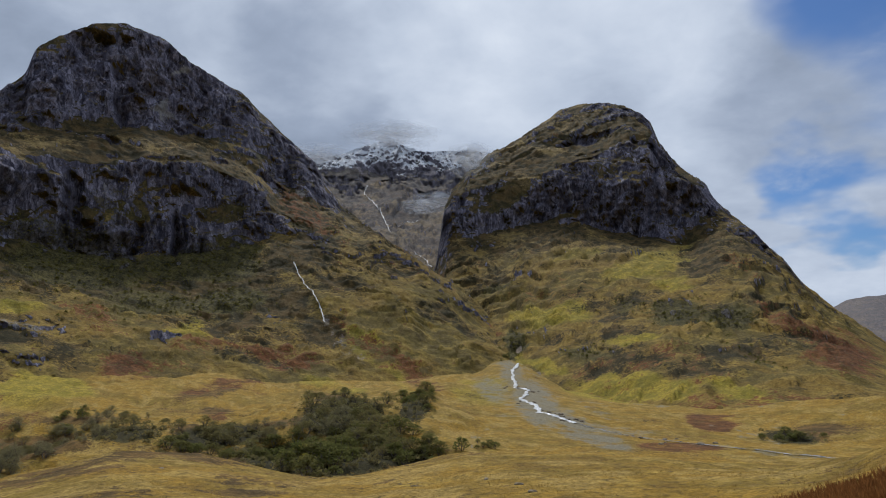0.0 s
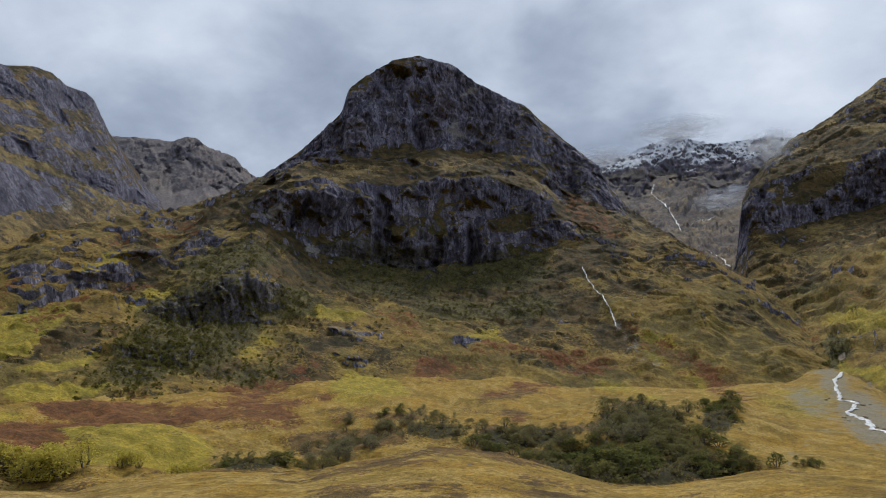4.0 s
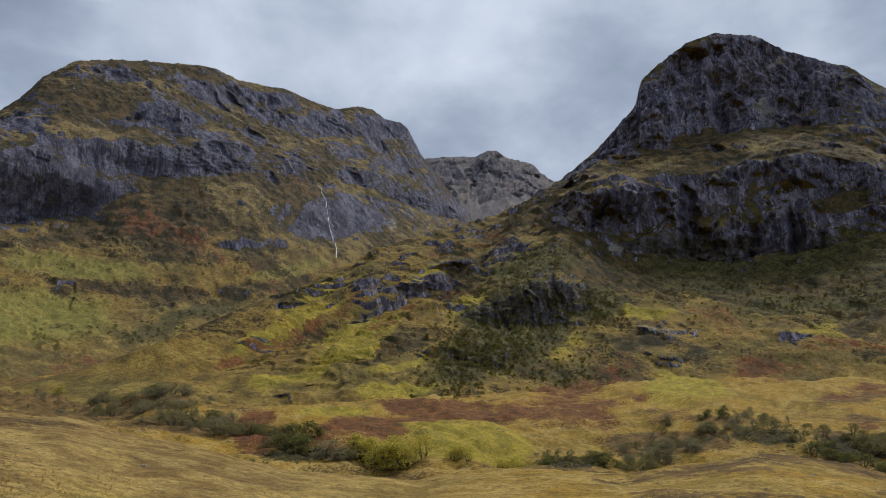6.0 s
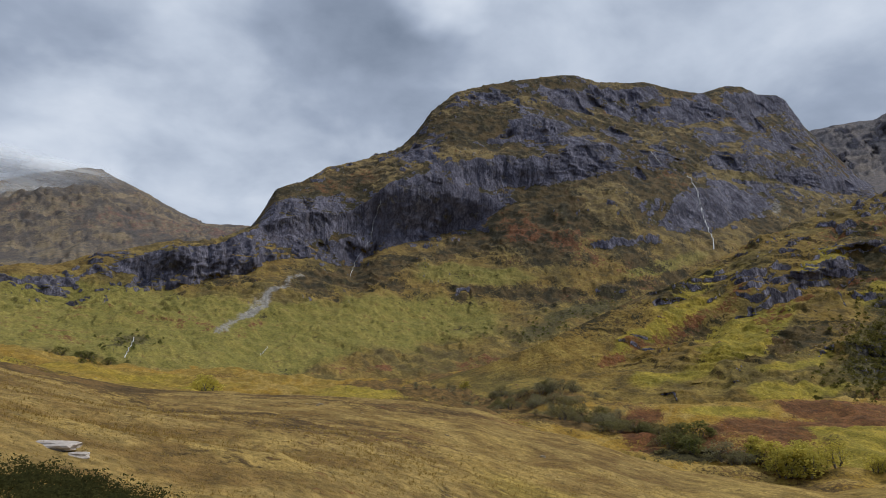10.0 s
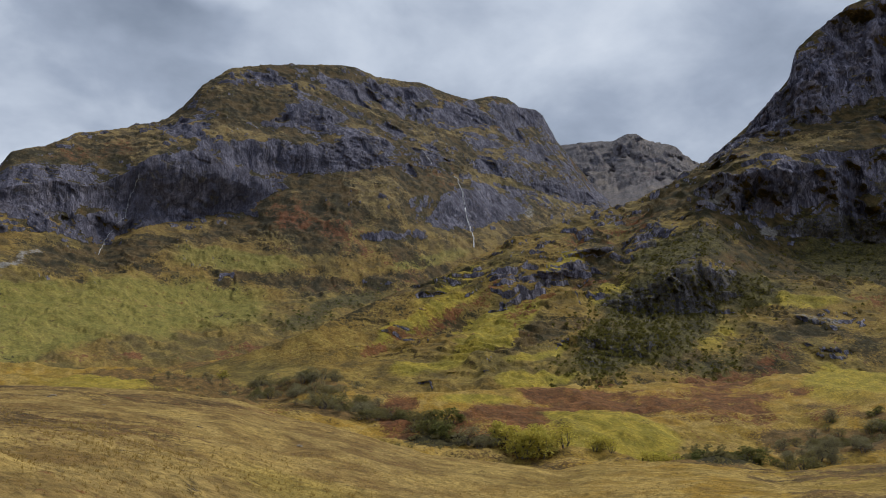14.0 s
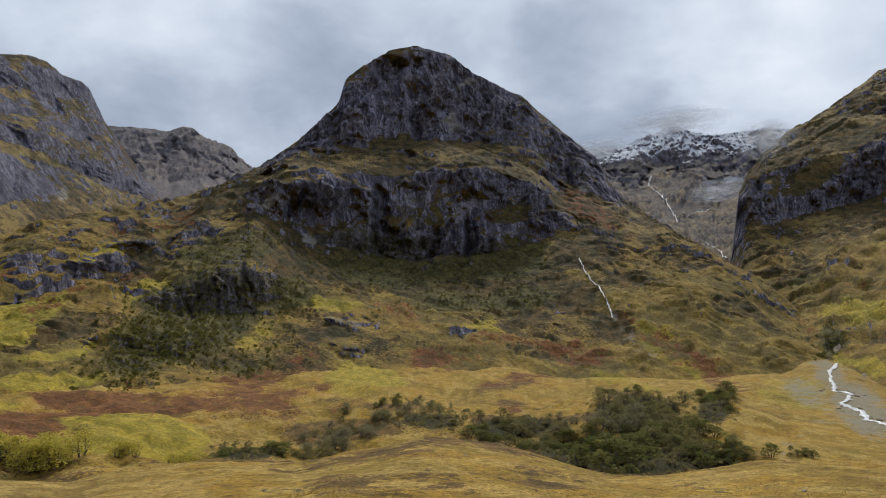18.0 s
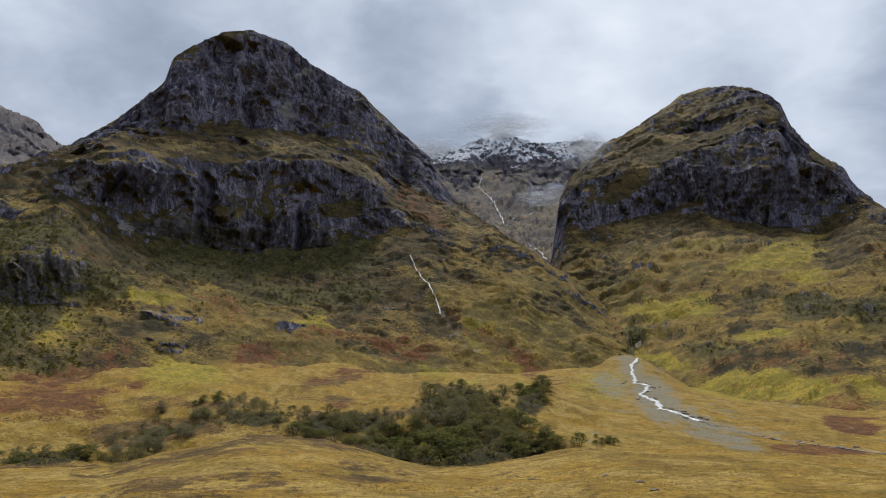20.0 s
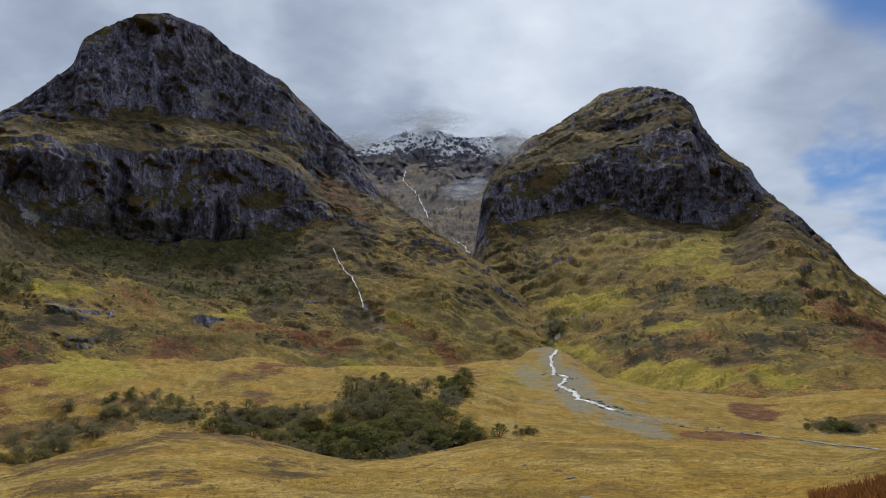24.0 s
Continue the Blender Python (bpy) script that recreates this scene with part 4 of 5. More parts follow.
DOMED_PEAK_LINES = [
    [(-37.8, 368, -34), (-30.9, 371, -32), (-28.7, 374, -34), (-25.2, 380, -36), (-21.5, 385, -40), (-17.6, 424, -41), (-13.5, 484, -44), (-9.4, 604, -40), (-6.4, 713, -28), (-4.2, 750, -24), (-0.7, 840, -24), (3.8, 950, -24)],
    [(-37.8, 571, -37), (-31.1, 645, -12), (-29.0, 675, 0), (-25.6, 722, 17), (-21.9, 773, 33), (-18.0, 830, 49), (-13.9, 891, 60), (-9.6, 960, 69), (-5.2, 1070, 82), (-2.5, 1137, 97), (-0.3, 1193, 111), (3.8, 1247, 77)],
    [(-37.8, 855, -54), (-31.3, 1045, 17), (-28.2, 1128, 67), (-25.6, 1200, 135), (-23.4, 1257, 183), (-21.2, 1318, 230), (-19.1, 1358, 222), (-15.4, 1396, 236), (-11.1, 1438, 286), (-6.7, 1416, 279), (-4.4, 1393, 256), (-0.7, 1357, 215), (0.6, 1358, 158), (3.8, 1397, 119)],
    [(-37.8, 891, -55), (-31.3, 1086, 20), (-28.2, 1172, 73), (-25.6, 1245, 147), (-23.5, 1303, 206), (-21.2, 1365, 264), (-20.1, 1396, 310), (-18.2, 1420, 358), (-16.5, 1438, 400), (-14.8, 1457, 403), (-12.6, 1481, 408), (-9.9, 1509, 411), (-7.7, 1488, 393), (-5.4, 1468, 371), (-3.1, 1447, 349), (-0.8, 1426, 327), (-0.1, 1421, 291), (0.6, 1424, 177), (3.8, 1448, 129)],
    [(-37.8, 922, -56), (-31.3, 1127, 22), (-28.2, 1215, 78), (-25.6, 1290, 155), (-24.0, 1335, 204), (-21.2, 1416, 285), (-20.5, 1434, 324), (-18.2, 1491, 393), (-16.6, 1528, 462), (-14.9, 1567, 497), (-12.7, 1618, 512), (-10.0, 1679, 522), (-7.7, 1638, 490), (-5.4, 1597, 449), (-3.8, 1567, 429), (-2.1, 1538, 397), (-0.8, 1513, 353), (-0.2, 1502, 314), (0.6, 1496, 189), (3.8, 1481, 135)],
    [(-37.8, 964, -58), (-31.3, 1194, 25), (-29.9, 1252, 52), (-28.3, 1314, 87), (-26.6, 1379, 132), (-25.6, 1417, 172), (-24.0, 1478, 230), (-22.4, 1552, 286), (-21.2, 1607, 329), (-20.6, 1637, 374), (-19.2, 1700, 419), (-18.0, 1754, 477), (-17.2, 1789, 531), (-16.7, 1808, 590), (-16.0, 1824, 619), (-15.0, 1851, 647), (-13.5, 1891, 678), (-11.4, 1943, 699), (-9.6, 1965, 690), (-8.2, 1911, 641), (-5.4, 1805, 548), (-3.8, 1743, 512), (-2.2, 1681, 454), (-0.8, 1628, 393), (-0.1, 1602, 341), (0.6, 1583, 202), (3.8, 1505, 140)],
]
mountain("domed_peak", DOMED_PEAK_LINES, (56, 84, 56, 38, 56), ((2, -28, 1, 0.9), (3, -20, -10, 0.8), (4, -21, -9, 0.7), (4, -4, 1, 0.5)), -37.7, 3.7, 0.1,
         "steep domed peak with dark crags over mossy terraces", marks=DOME_MARKS, bench=0.35, knobs=(-30, 20), rib=30, heath=0.2,
         parts=((0, "mossy_terrace"), (2, "main_crag"), (3, "upper_slope"), (4, "summit"), (5, "far_side")))

SNOWY_RIDGE_LINES = [
    [(-14.0, 728, -40), (-9.5, 728, -30), (-7.5, 728, -16), (-5.2, 728, -18), (-3.2, 740, -30), (16.0, 740, -30)],
    [(-14.0, 1100, 60), (-6.0, 1100, 50), (-1.0, 1100, 50), (5.0, 1100, 75), (14.0, 1100, 120)],
    [(-14.0, 1450, 170), (-3.0, 1450, 160), (1.0, 1450, 150), (5.0, 1450, 190), (14.0, 1450, 260)],
    [(-14.0, 1800, 330), (-2.0, 1800, 270), (1.5, 1800, 262), (5.0, 1800, 290), (14.0, 1800, 330)],
    [(-14.0, 2150, 480), (-3.0, 2150, 440), (4.0, 2150, 380), (6.0, 2150, 400), (14.0, 2150, 450)],
    [(-9.9, 2520, 576), (-5.3, 2520, 583), (-0.8, 2520, 597), (2.9, 2520, 587), (6.6, 2520, 584), (10.2, 2520, 580), (15.0, 2520, 570)],
    [(-9.9, 2760, 732), (-5.4, 2760, 729), (-0.8, 2760, 727), (2.9, 2760, 717), (6.6, 2760, 737), (10.2, 2760, 731), (15.1, 2760, 712)],
    [(-9.9, 2980, 839), (-6.8, 2980, 866), (-3.6, 2980, 876), (-2.2, 2980, 890), (-0.8, 2980, 889), (1.1, 2980, 884), (2.7, 2980, 893), (4.3, 2980, 937), (5.5, 2980, 921), (6.6, 2980, 894), (8.4, 2980, 861), (9.9, 2980, 846), (11.1, 2980, 833), (15.1, 2980, 780)],
]
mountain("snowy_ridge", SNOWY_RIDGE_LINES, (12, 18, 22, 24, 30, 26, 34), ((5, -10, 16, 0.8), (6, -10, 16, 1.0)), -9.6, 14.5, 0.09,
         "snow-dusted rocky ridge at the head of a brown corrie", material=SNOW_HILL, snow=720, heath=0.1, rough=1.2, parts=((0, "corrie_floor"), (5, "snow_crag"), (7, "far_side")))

DISTANT_RIDGE_LINES = [
    [(30.0, 1700, 200), (56.0, 1700, 250)],
    [(31.6, 2350, 475), (35.4, 2350, 506), (39.5, 2350, 535), (43.7, 2350, 535), (48.1, 2350, 542), (52.6, 2350, 469)],
    [(31.6, 2700, 556), (35.8, 2700, 602), (37.4, 2700, 664), (38.6, 2700, 706), (39.8, 2700, 764), (41.5, 2700, 777), (42.3, 2700, 810), (43.2, 2700, 817), (44.3, 2700, 790), (45.8, 2700, 794), (48.5, 2700, 784), (52.6, 2700, 782)],
]
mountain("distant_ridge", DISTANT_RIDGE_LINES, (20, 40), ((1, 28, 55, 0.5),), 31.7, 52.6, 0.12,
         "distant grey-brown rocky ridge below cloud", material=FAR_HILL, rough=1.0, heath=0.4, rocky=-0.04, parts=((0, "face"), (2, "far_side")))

DISTANT_HILL_LINES = [
    [(78.0, 1350, 80), (118.0, 1250, 80)],
    [(86.2, 2200, 341), (91.4, 2200, 360), (96.7, 2200, 341), (102.4, 2200, 327), (107.6, 2200, 296), (113.7, 2200, 276)],
    [(84.0, 2800, 469), (87.5, 2800, 486), (91.4, 2800, 507), (94.8, 2800, 509), (96.8, 2800, 549), (98.9, 2800, 605), (100.9, 2800, 648), (102.2, 2800, 680), (103.5, 2800, 677), (106.0, 2800, 647), (107.9, 2800, 614), (111.1, 2800, 557), (114.0, 2800, 509)],
]
mountain("distant_hill", DISTANT_HILL_LINES, (14, 40), (), 84.1, 113.9, 0.12,
         "smooth distant brown hill half in cloud", material=BROWN_HILL, heath=0.1, jag=0.1, rough=0.8, parts=((0, "face"), (2, "far_side")), bracken=((91, 560, 6, 80, 0.5), (97, 430, 8, 60, 0.5)))

FAR_BLUE_HILL_LINES = [
    [(-75.0, 3000, -30), (-26.0, 3000, -30)],
    [(-75.0, 4100, 250), (-60.0, 4100, 420), (-45.0, 4150, 300), (-32.7, 4200, 315), (-30.7, 4200, 311), (-29.3, 4200, 293), (-28.2, 4200, 252), (-25.6, 4200, 133)],
]
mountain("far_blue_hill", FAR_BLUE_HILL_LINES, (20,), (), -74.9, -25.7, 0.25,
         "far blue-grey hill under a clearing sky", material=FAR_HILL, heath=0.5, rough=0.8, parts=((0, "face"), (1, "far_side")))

# ---- ground: the moor, the glen floor and the hillside behind ----
GROUND = [
    [(0.0, 0.02, 1.4), (180.0, 0.02, 1.4)],
    [(-40.0, 6, 1.0), (0.0, 6, 1.0), (60.0, 6, 1.1), (100.0, 6, 1.5), (180.0, 6, 1.8), (270.0, 6, 1.5)],
    [(-33.0, 32, -2.2), (-28.2, 33.038, -2.9), (-17.3, 39.5036, -4.5), (0.1, 45, -5.9), (16.2, 45, -5.5), (30.6, 44.9426, -4.6), (48.4, 43.1588, -5.9), (69.7, 34.2161, -4.2), (88.2, 20.0515, -0.8), (106.0, 13, 0.8), (112.0, 13, 1.4), (180.0, 30, 3.5), (270.0, 30, 2.5)],
    [(-35.0, 76, -3.0), (-30.8, 80.0663, -4.6), (-28.5, 85.3688, -6.3), (-25.0, 93.4485, -8.3), (-7.1, 111.436, -10.6), (-1.5, 114.25, -11.2), (1.1, 114.721, -12.3), (3.7, 114.071, -13.2), (6.3, 113.427, -14.5), (9.7, 112.578, -14.7), (13.0, 111.741, -13.2), (15.5, 111.124, -11.7), (18.3, 110.42, -10.1), (24.0, 110, -9.0), (33.2, 110, -12.1), (38.9, 110, -11.7), (42.8, 112.825, -12.5), (46.5, 116.523, -13.6), (49.0, 118.96, -15.0), (58.7, 128.745, -14.4), (61.4, 131.372, -13.3), (65.7, 135.736, -10.9), (70.0, 140.023, -9.0), (74.2, 144.207, -6.3), (83.7, 148.503, -4.3), (90.1, 145.961, -3.8), (94.2, 144.336, -3.0), (96.9, 143.242, -2.6), (99.9, 142.032, -1.4), (106.9, 140, 2.6), (113.0, 142, 6.0), (180.0, 140, 16.0), (270.0, 120, 8.0)],
    [(-34.0, 150, -24.0), (-22.0, 150, -25.0), (-8.0, 150, -27.0), (0.0, 150, -30.0), (10.0, 145, -32.0), (30.0, 150, -29.0), (58.0, 170, -30.0), (68.0, 185, -22.0), (75.0, 185, -15.0), (90.0, 190, -10.0), (104.0, 185, -5.0), (113.0, 185, 4.0), (180.0, 220, 28.0), (270.0, 180, 5.0)],
    [(-36.0, 270, -29.0), (-24.0, 278, -29.0), (-13.0, 310, -28.5), (0.0, 270, -23.0), (9.0, 245, -22.5), (20.0, 240, -21.0), (30.0, 245, -22.0), (48.0, 250, -24.0), (60.0, 260, -23.0), (75.0, 270, -16.0), (90.0, 280, -11.0), (104.0, 280, -5.0), (113.0, 280, 6.0), (180.0, 320, 50.0), (270.0, 260, -4.0)],
    [(-36.0, 330, -32.0), (-24.0, 340, -31.0), (-14.0, 440, -24.0), (-6.0, 480, -17.0), (0.0, 450, -17.5), (8.0, 430, -17.3), (15.0, 400, -17.0), (31.0, 380, -16.5), (45.0, 310, -22.0), (60.0, 310, -21.0), (68.0, 320, -19.0), (75.0, 420, -17.0), (90.0, 450, -10.0), (105.0, 450, -2.0), (113.0, 450, 8.0), (180.0, 500, 110.0), (270.0, 420, -8.0)],
    [(-38.0, 400, -32.0), (-30.9, 433.189, -16.4), (-28.7, 436.664, -18.4), (-25.2, 442.041, -20.9), (-21.5, 447.757, -24.9), (-17.6, 486.092, -26.0), (-13.5, 546.789, -28.0), (-9.4, 666.306, -24.0), (-5.8, 770, -4.0), (-4.0, 776, 0.0), (-2.6, 780.358, -10.0), (3.1, 751.696, -17.9), (11.2, 702.855, -13.1), (17.7, 664.059, -10.4), (24.3, 624.45, -11.9), (33.0, 572.282, -14.2), (43.1, 486.233, -14.6), (52.6, 388.346, -21.4), (61.4, 382.871, -21.5), (67.5, 380, -17.6), (74.3, 733.608, -6.8), (82.0, 673.887, -18.5), (83.7, 660.053, -20.1), (90.1, 609.741, -10.8), (96.2, 596.32, -5.6), (103.6, 579.821, 6.5), (107.0, 572.273, 11.9), (114.0, 700, 14.0), (180.0, 800, 220.0), (270.0, 700, -30.0)],
    [(-34.0, 1100, -80.0), (-12.0, 1100, -80.0), (-9.0, 1100, 8.0), (-6.0, 1100, 30.0), (-1.0, 1100, 36.0), (4.0, 1100, -80.0), (30.0, 1100, -80.0), (75.0, 1100, -80.0), (105.0, 1200, -50.0), (114.0, 1300, 40.0), (180.0, 1500, 480.0), (270.0, 1300, -40.0)],
    [(-34.0, 2600, -90.0), (30.0, 2600, -90.0), (105.0, 2600, -60.0), (180.0, 2500, 560.0), (270.0, 2600, -40.0)],
    [(-34.0, 4800, -60.0), (30.0, 4800, -90.0), (105.0, 4800, -60.0), (180.0, 4700, 300.0), (270.0, 4800, -40.0)],
]


def ground_lines(az):
    b_all = [(np.array(v, float) for v in zip(*ln)) for ln in GROUND]
    D, H = [], []
    for b, d, h in b_all:
        D.append(np.interp(az, b, d, period=360))
        H.append(np.interp(az, b, h, period=360))
    return np.array(D), np.array(H)


def ground_base(az, r):
    """Height of the ground, before small relief, at bearings az and distances r (arrays of one shape)."""
    flat_a, flat_r = np.ravel(az).astype(float), np.ravel(r).astype(float)
    D, H = ground_lines(flat_a)
    out = H[-1].copy()
    for i in range(len(GROUND) - 1):
        inside = (flat_r >= D[i]) & (flat_r <= D[i + 1])
        t = (flat_r - D[i]) / np.maximum(D[i + 1] - D[i], 1e-6)
        out = np.where(inside, H[i] + (H[i + 1] - H[i]) * t, out)
    return np.where(flat_r < D[0], H[0], out).reshape(np.shape(az))


def ground_relief(X, Y, r):
    """Hummocks and tussocks, finer near the viewer."""
    lumps = fbm(X, Y, 0 * X, 42, 3, 0.5)
    tuss = fbm(X, Y, 0 * X, 6.0, 4, 0.6)
    far = np.clip((r - 140) / 60, 0, 1)
    b = -np.degrees(np.arctan2(X, Y))
    far = far * (1 - 0.9 * smooth(b, -36, -30) * (1 - smooth(b, -5, 0)))
    knolls = fbm(X, Y, 0 * X + 40, 48, 5, 0.5) * far * np.clip((760 - r) / 150, 0, 1)
    return lumps * np.clip(r / 45, 0.0, 1.0) * 1.3 + 11.0 * knolls + tuss * np.clip(r / 60, 0.12, 0.5)


def ground_height(bearing, r):
    az, r = np.array([bearing], float), np.array([r], float)
    X, Y = -np.sin(np.radians(az)) * r, np.cos(np.radians(az)) * r
    return float((ground_base(az, r) + ground_relief(X, Y, r))[0])


def place(bearing, r, lift=0.0):
    b = radians(bearing)
    return Vector((-math.sin(b) * r, math.cos(b) * r, ground_height(bearing, r) + lift))


def build_ground():
    az = np.concatenate([np.arange(-42, 112, 0.1), np.arange(112, 318, 2.0)])
    rows = [12, 70, 110, 60, 60, 60, 26, 20, 10, 6]
    D, H = ground_lines(az)
    D, H = (np.array([np.concatenate([softened(v[:1540], 7), v[1540:]]) for v in q]) for q in (D, H))
    R, Z = [], []
    for i in range(len(GROUND) - 1):
        n = rows[i]
        for t in np.arange(n + (i == len(GROUND) - 2)) / n:
            R.append(D[i] + (D[i + 1] - D[i]) * t)
            Z.append(H[i] + (H[i + 1] - H[i]) * t)
    R, Z = np.array(R), np.array(Z)
    A = np.broadcast_to(az, R.shape)
    X, Y = -np.sin(np.radians(A)) * R, np.cos(np.radians(A)) * R
    Z = Z + ground_relief(X, Y, R)
    n1, n2 = fbm(X, Y, 0 * X, 60, 4), fbm(X, Y, 0 * X, 9, 4)

    def patch(spots):
        w = np.zeros_like(R)
        for b, d, wb, wd, s in spots:
            w = np.maximum(w, s * np.exp(-(((A - b) / wb) ** 2) ** 2 - (((R - d) / wd) ** 2) ** 2))
        return w
    E = np.degrees(np.arctan2(Z - EYE, R))
    fray = smooth(R, 140, 180)
    Ef, Af = E + 0.35 * n1, A + 0.8 * n1
    glen = PEAK_MARKS + DOME_MARKS
    br = fray * spread(Af, Ef, glen, "bracken")
    br = np.clip(br * (1 + 0.6 * n2) + patch(GROUND_BRACKEN) * (1 + 0.8 * n1) + 0.3 * n2 * (patch(GROUND_BRACKEN) > 0.05), 0, 1)
    # shingle along the river
    grav = np.zeros_like(R)
    near = (A > -32) & (A < -2) & (R > 180) & (R < 800)
    ra, rd = (np.array(v) for v in zip(*RIVER))
    ra, rd = np.interp(np.linspace(0, len(ra) - 1, 70), range(len(ra)), ra), np.interp(np.linspace(0, len(rd) - 1, 70), range(len(rd)), rd)
    rx, ry = -np.sin(np.radians(ra)) * rd, np.cos(np.radians(ra)) * rd
    gx, gy = X[near], Y[near]
    gap = np.full(gx.shape, 1e6)
    for i, (x, y) in enumerate(zip(rx, ry)):
        gap = np.minimum(gap, ((gx - x) ** 2 + (gy - y) ** 2) * (1 if i < 48 else 30))
    grav[near] = 0.62 * (1 - smooth(np.sqrt(gap) * (1 + 1.1 * n1[near] + 1.4 * n2[near]), 0, 30))
    grav = np.maximum(grav, np.clip(spread(0.5 * (A + Af), 0.5 * (E + Ef), glen, "gravel") * (1.1 + 0.9 * n2), 0, 1))
    lush = np.clip(patch(GROUND_LUSH) + 0.4 * n1 + fray * spread(Af, Ef, glen, "lush"), 0, 1)
    near_ = 1 - smooth(R, 90, 150)
    n3 = fbm(X + 500, Y, 0 * X, 26, 5, 0.55) * (1 - 0.7 * near_) + 0.6 * near_ * fbm(X + 500, Y, 0 * X, 3.0, 4, 0.6)
    n4 = fbm(X, Y + 300, 0 * X, 5.0, 3, 0.6)
    heath = np.clip(0.5 * n4 * (1 - smooth(R, 120, 160)) + (patch(GROUND_HEATH) + fray * (spread(Af, Ef, glen, "heath") - spread(Af, Ef, glen, "straw"))) * (1 + 0.8 * n3) + 0.05 + (0.5 * n1 + 0.8 * n3) * smooth(R, 10, 50), 0, 1)
    streak = np.clip(0.5 + 0.75 * fbm(X, Y, 0 * X, np.float32(5), 4, 0.6) + 0.2 * n1, 0, 1)
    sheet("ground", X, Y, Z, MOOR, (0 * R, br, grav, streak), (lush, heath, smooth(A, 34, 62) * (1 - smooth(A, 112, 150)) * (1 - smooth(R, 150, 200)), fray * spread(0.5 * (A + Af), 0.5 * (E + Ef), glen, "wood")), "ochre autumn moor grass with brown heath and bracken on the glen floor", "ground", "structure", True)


MOOR = hill_material("moor", 0.3, gold=True)
# bearing, distance, half width in degrees, half depth in metres, strength; the river's course: bearing, distance
GROUND_BRACKEN = ((54.4, 241, 4.1, 24, 1.5), (37.3, 333, 4.1, 43, 1.3), (47.5, 355, 4.1, 43, 1.3), (61.4, 249, 1.8, 24, 0.8), (15.7, 519, 2.5, 48, 0.9), (18.5, 485, 1.4, 28, 0.8), (17.1, 353, 0.8, 17, 0.8), (22.7, 327, 1.8, 16, 0.7), (-20.0, 395, 1.8, 32, 0.7), (-17.5, 285, 2.7, 14, 0.9), (65.0, 735, 2.7, 202, 0.5), (-3.7, 327, 2.3, 10, 0.3), (30.0, 321, 1.8, 23, 0.6), (-30, 40, 4, 14, 0.6))
GROUND_LUSH = ((46.2, 255, 5.0, 32, 1.0), (34.1, 735, 3.6, 101, 0.8), (50.0, 735, 4.1, 170, 0.9), (-12.8, 735, 3.6, 160, 0.9), (29.2, 527, 2.7, 136, 0.9), (-2.9, 495, 2.7, 148, 0.5), (88, 320, 20, 130, 0.5), (102, 300, 9, 140, 0.6), (52, 80, 12, 30, 0.5), (66, 45, 10, 12, 0.5), (20, 60, 10, 14, 0.4))
GROUND_HEATH = ((72.2, 465, 8.6, 198, 1.5), (64.0, 275, 4.1, 48, 1.2), (79.8, 441, 4.5, 83, 0.9), (8.1, 257, 5.0, 57, 0.6), (16.4, 255, 3.6, 28, 0.6), (28.3, 275, 3.6, 36, 0.6), (3.7, 435, 2.7, 72, 0.3), (31.1, 271, 3.6, 35, 0.7), (-25.1, 355, 2.7, 20, 0.6), (34, 190, 42, 42, 0.6), (85, 120, 12, 26, 0.5), (88, 60, 14, 16, 0.5), (104, 105, 6, 30, 1.3), (99, 135, 6, 16, 1.0), (29, 92, 7, 16, 1.2), (28, 55, 6, 10, 0.9), (14, 70, 4, 12, 0.6), (20, 105, 5, 8, 0.8), (-4, 90, 3, 10, 0.3), (10, 75, 8, 10, 0.3))
RIVER = [(-5.75, 791), (-5.29, 617), (-5.63, 497), (-6.63, 477), (-6.01, 427), (-6.99, 397), (-7.54, 359), (-8.69, 349), (-10.17, 337), (-13.29, 321), (-15.53, 311), (-19.48, 295), (-23.95, 277), (-27.79, 265)]
build_ground()
# ---- things ----
def part(name, me, material, parent=None, label=""):
    ob = new(name, me)
    me.materials.append(material)
    if parent is not None:
        ob.parent = parent
    return tagged(ob, label)


def mesh_from(name, verts, faces, smooth_faces=False):
    me = bpy.data.meshes.new(name)
    me.from_pydata([tuple(v) for v in verts], [], faces)
    if smooth_faces:
        me.polygons.foreach_set("use_smooth", [True] * len(me.polygons))
    me.update()
    return me


def ribbon(name, points, widths, arch=0.25):
    """A strip of water along a line of points: five points across, arched a little, edges uneven."""
    rnd = random.Random(len(points) * 7 + 1)
    verts, faces = [], []
    n = len(points)
    for i, p in enumerate(points):
        run = (points[min(i + 1, n - 1)] - points[max(i - 1, 0)]).normalized()
        side = run.cross(Vector((0, 0, 1)))
        side = side.normalized() if side.length > 0.05 else Vector((1, 0, 0))
        lift = side.cross(run).normalized()
        w = widths[i] * rnd.uniform(0.6, 1.35)
        for q in (-1, -0.5, 0, 0.5, 1):
            verts.append(p + side * q * w * 0.5 + lift * (1 - q * q) * arch * w)
    for i in range(n - 1):
        for q in range(4):
            a = i * 5 + q
            faces.append((a, a + 1, a + 6, a + 5))
    return mesh_from(name, verts, faces, True)


def along(path, count, wiggle, seed):
    """Evenly set values along a path of number pairs, with a wandering offset to the first."""
    p = np.array(path, float)
    t = np.linspace(0, len(p) - 1, count)
    a, b = np.interp(t, range(len(p)), p[:, 0]), np.interp(t, range(len(p)), p[:, 1])
    rnd = np.random.RandomState(seed)
    off = np.convolve(rnd.uniform(-1, 1, count + 4), np.ones(5) / 5, "valid")
    return a + off * wiggle, b


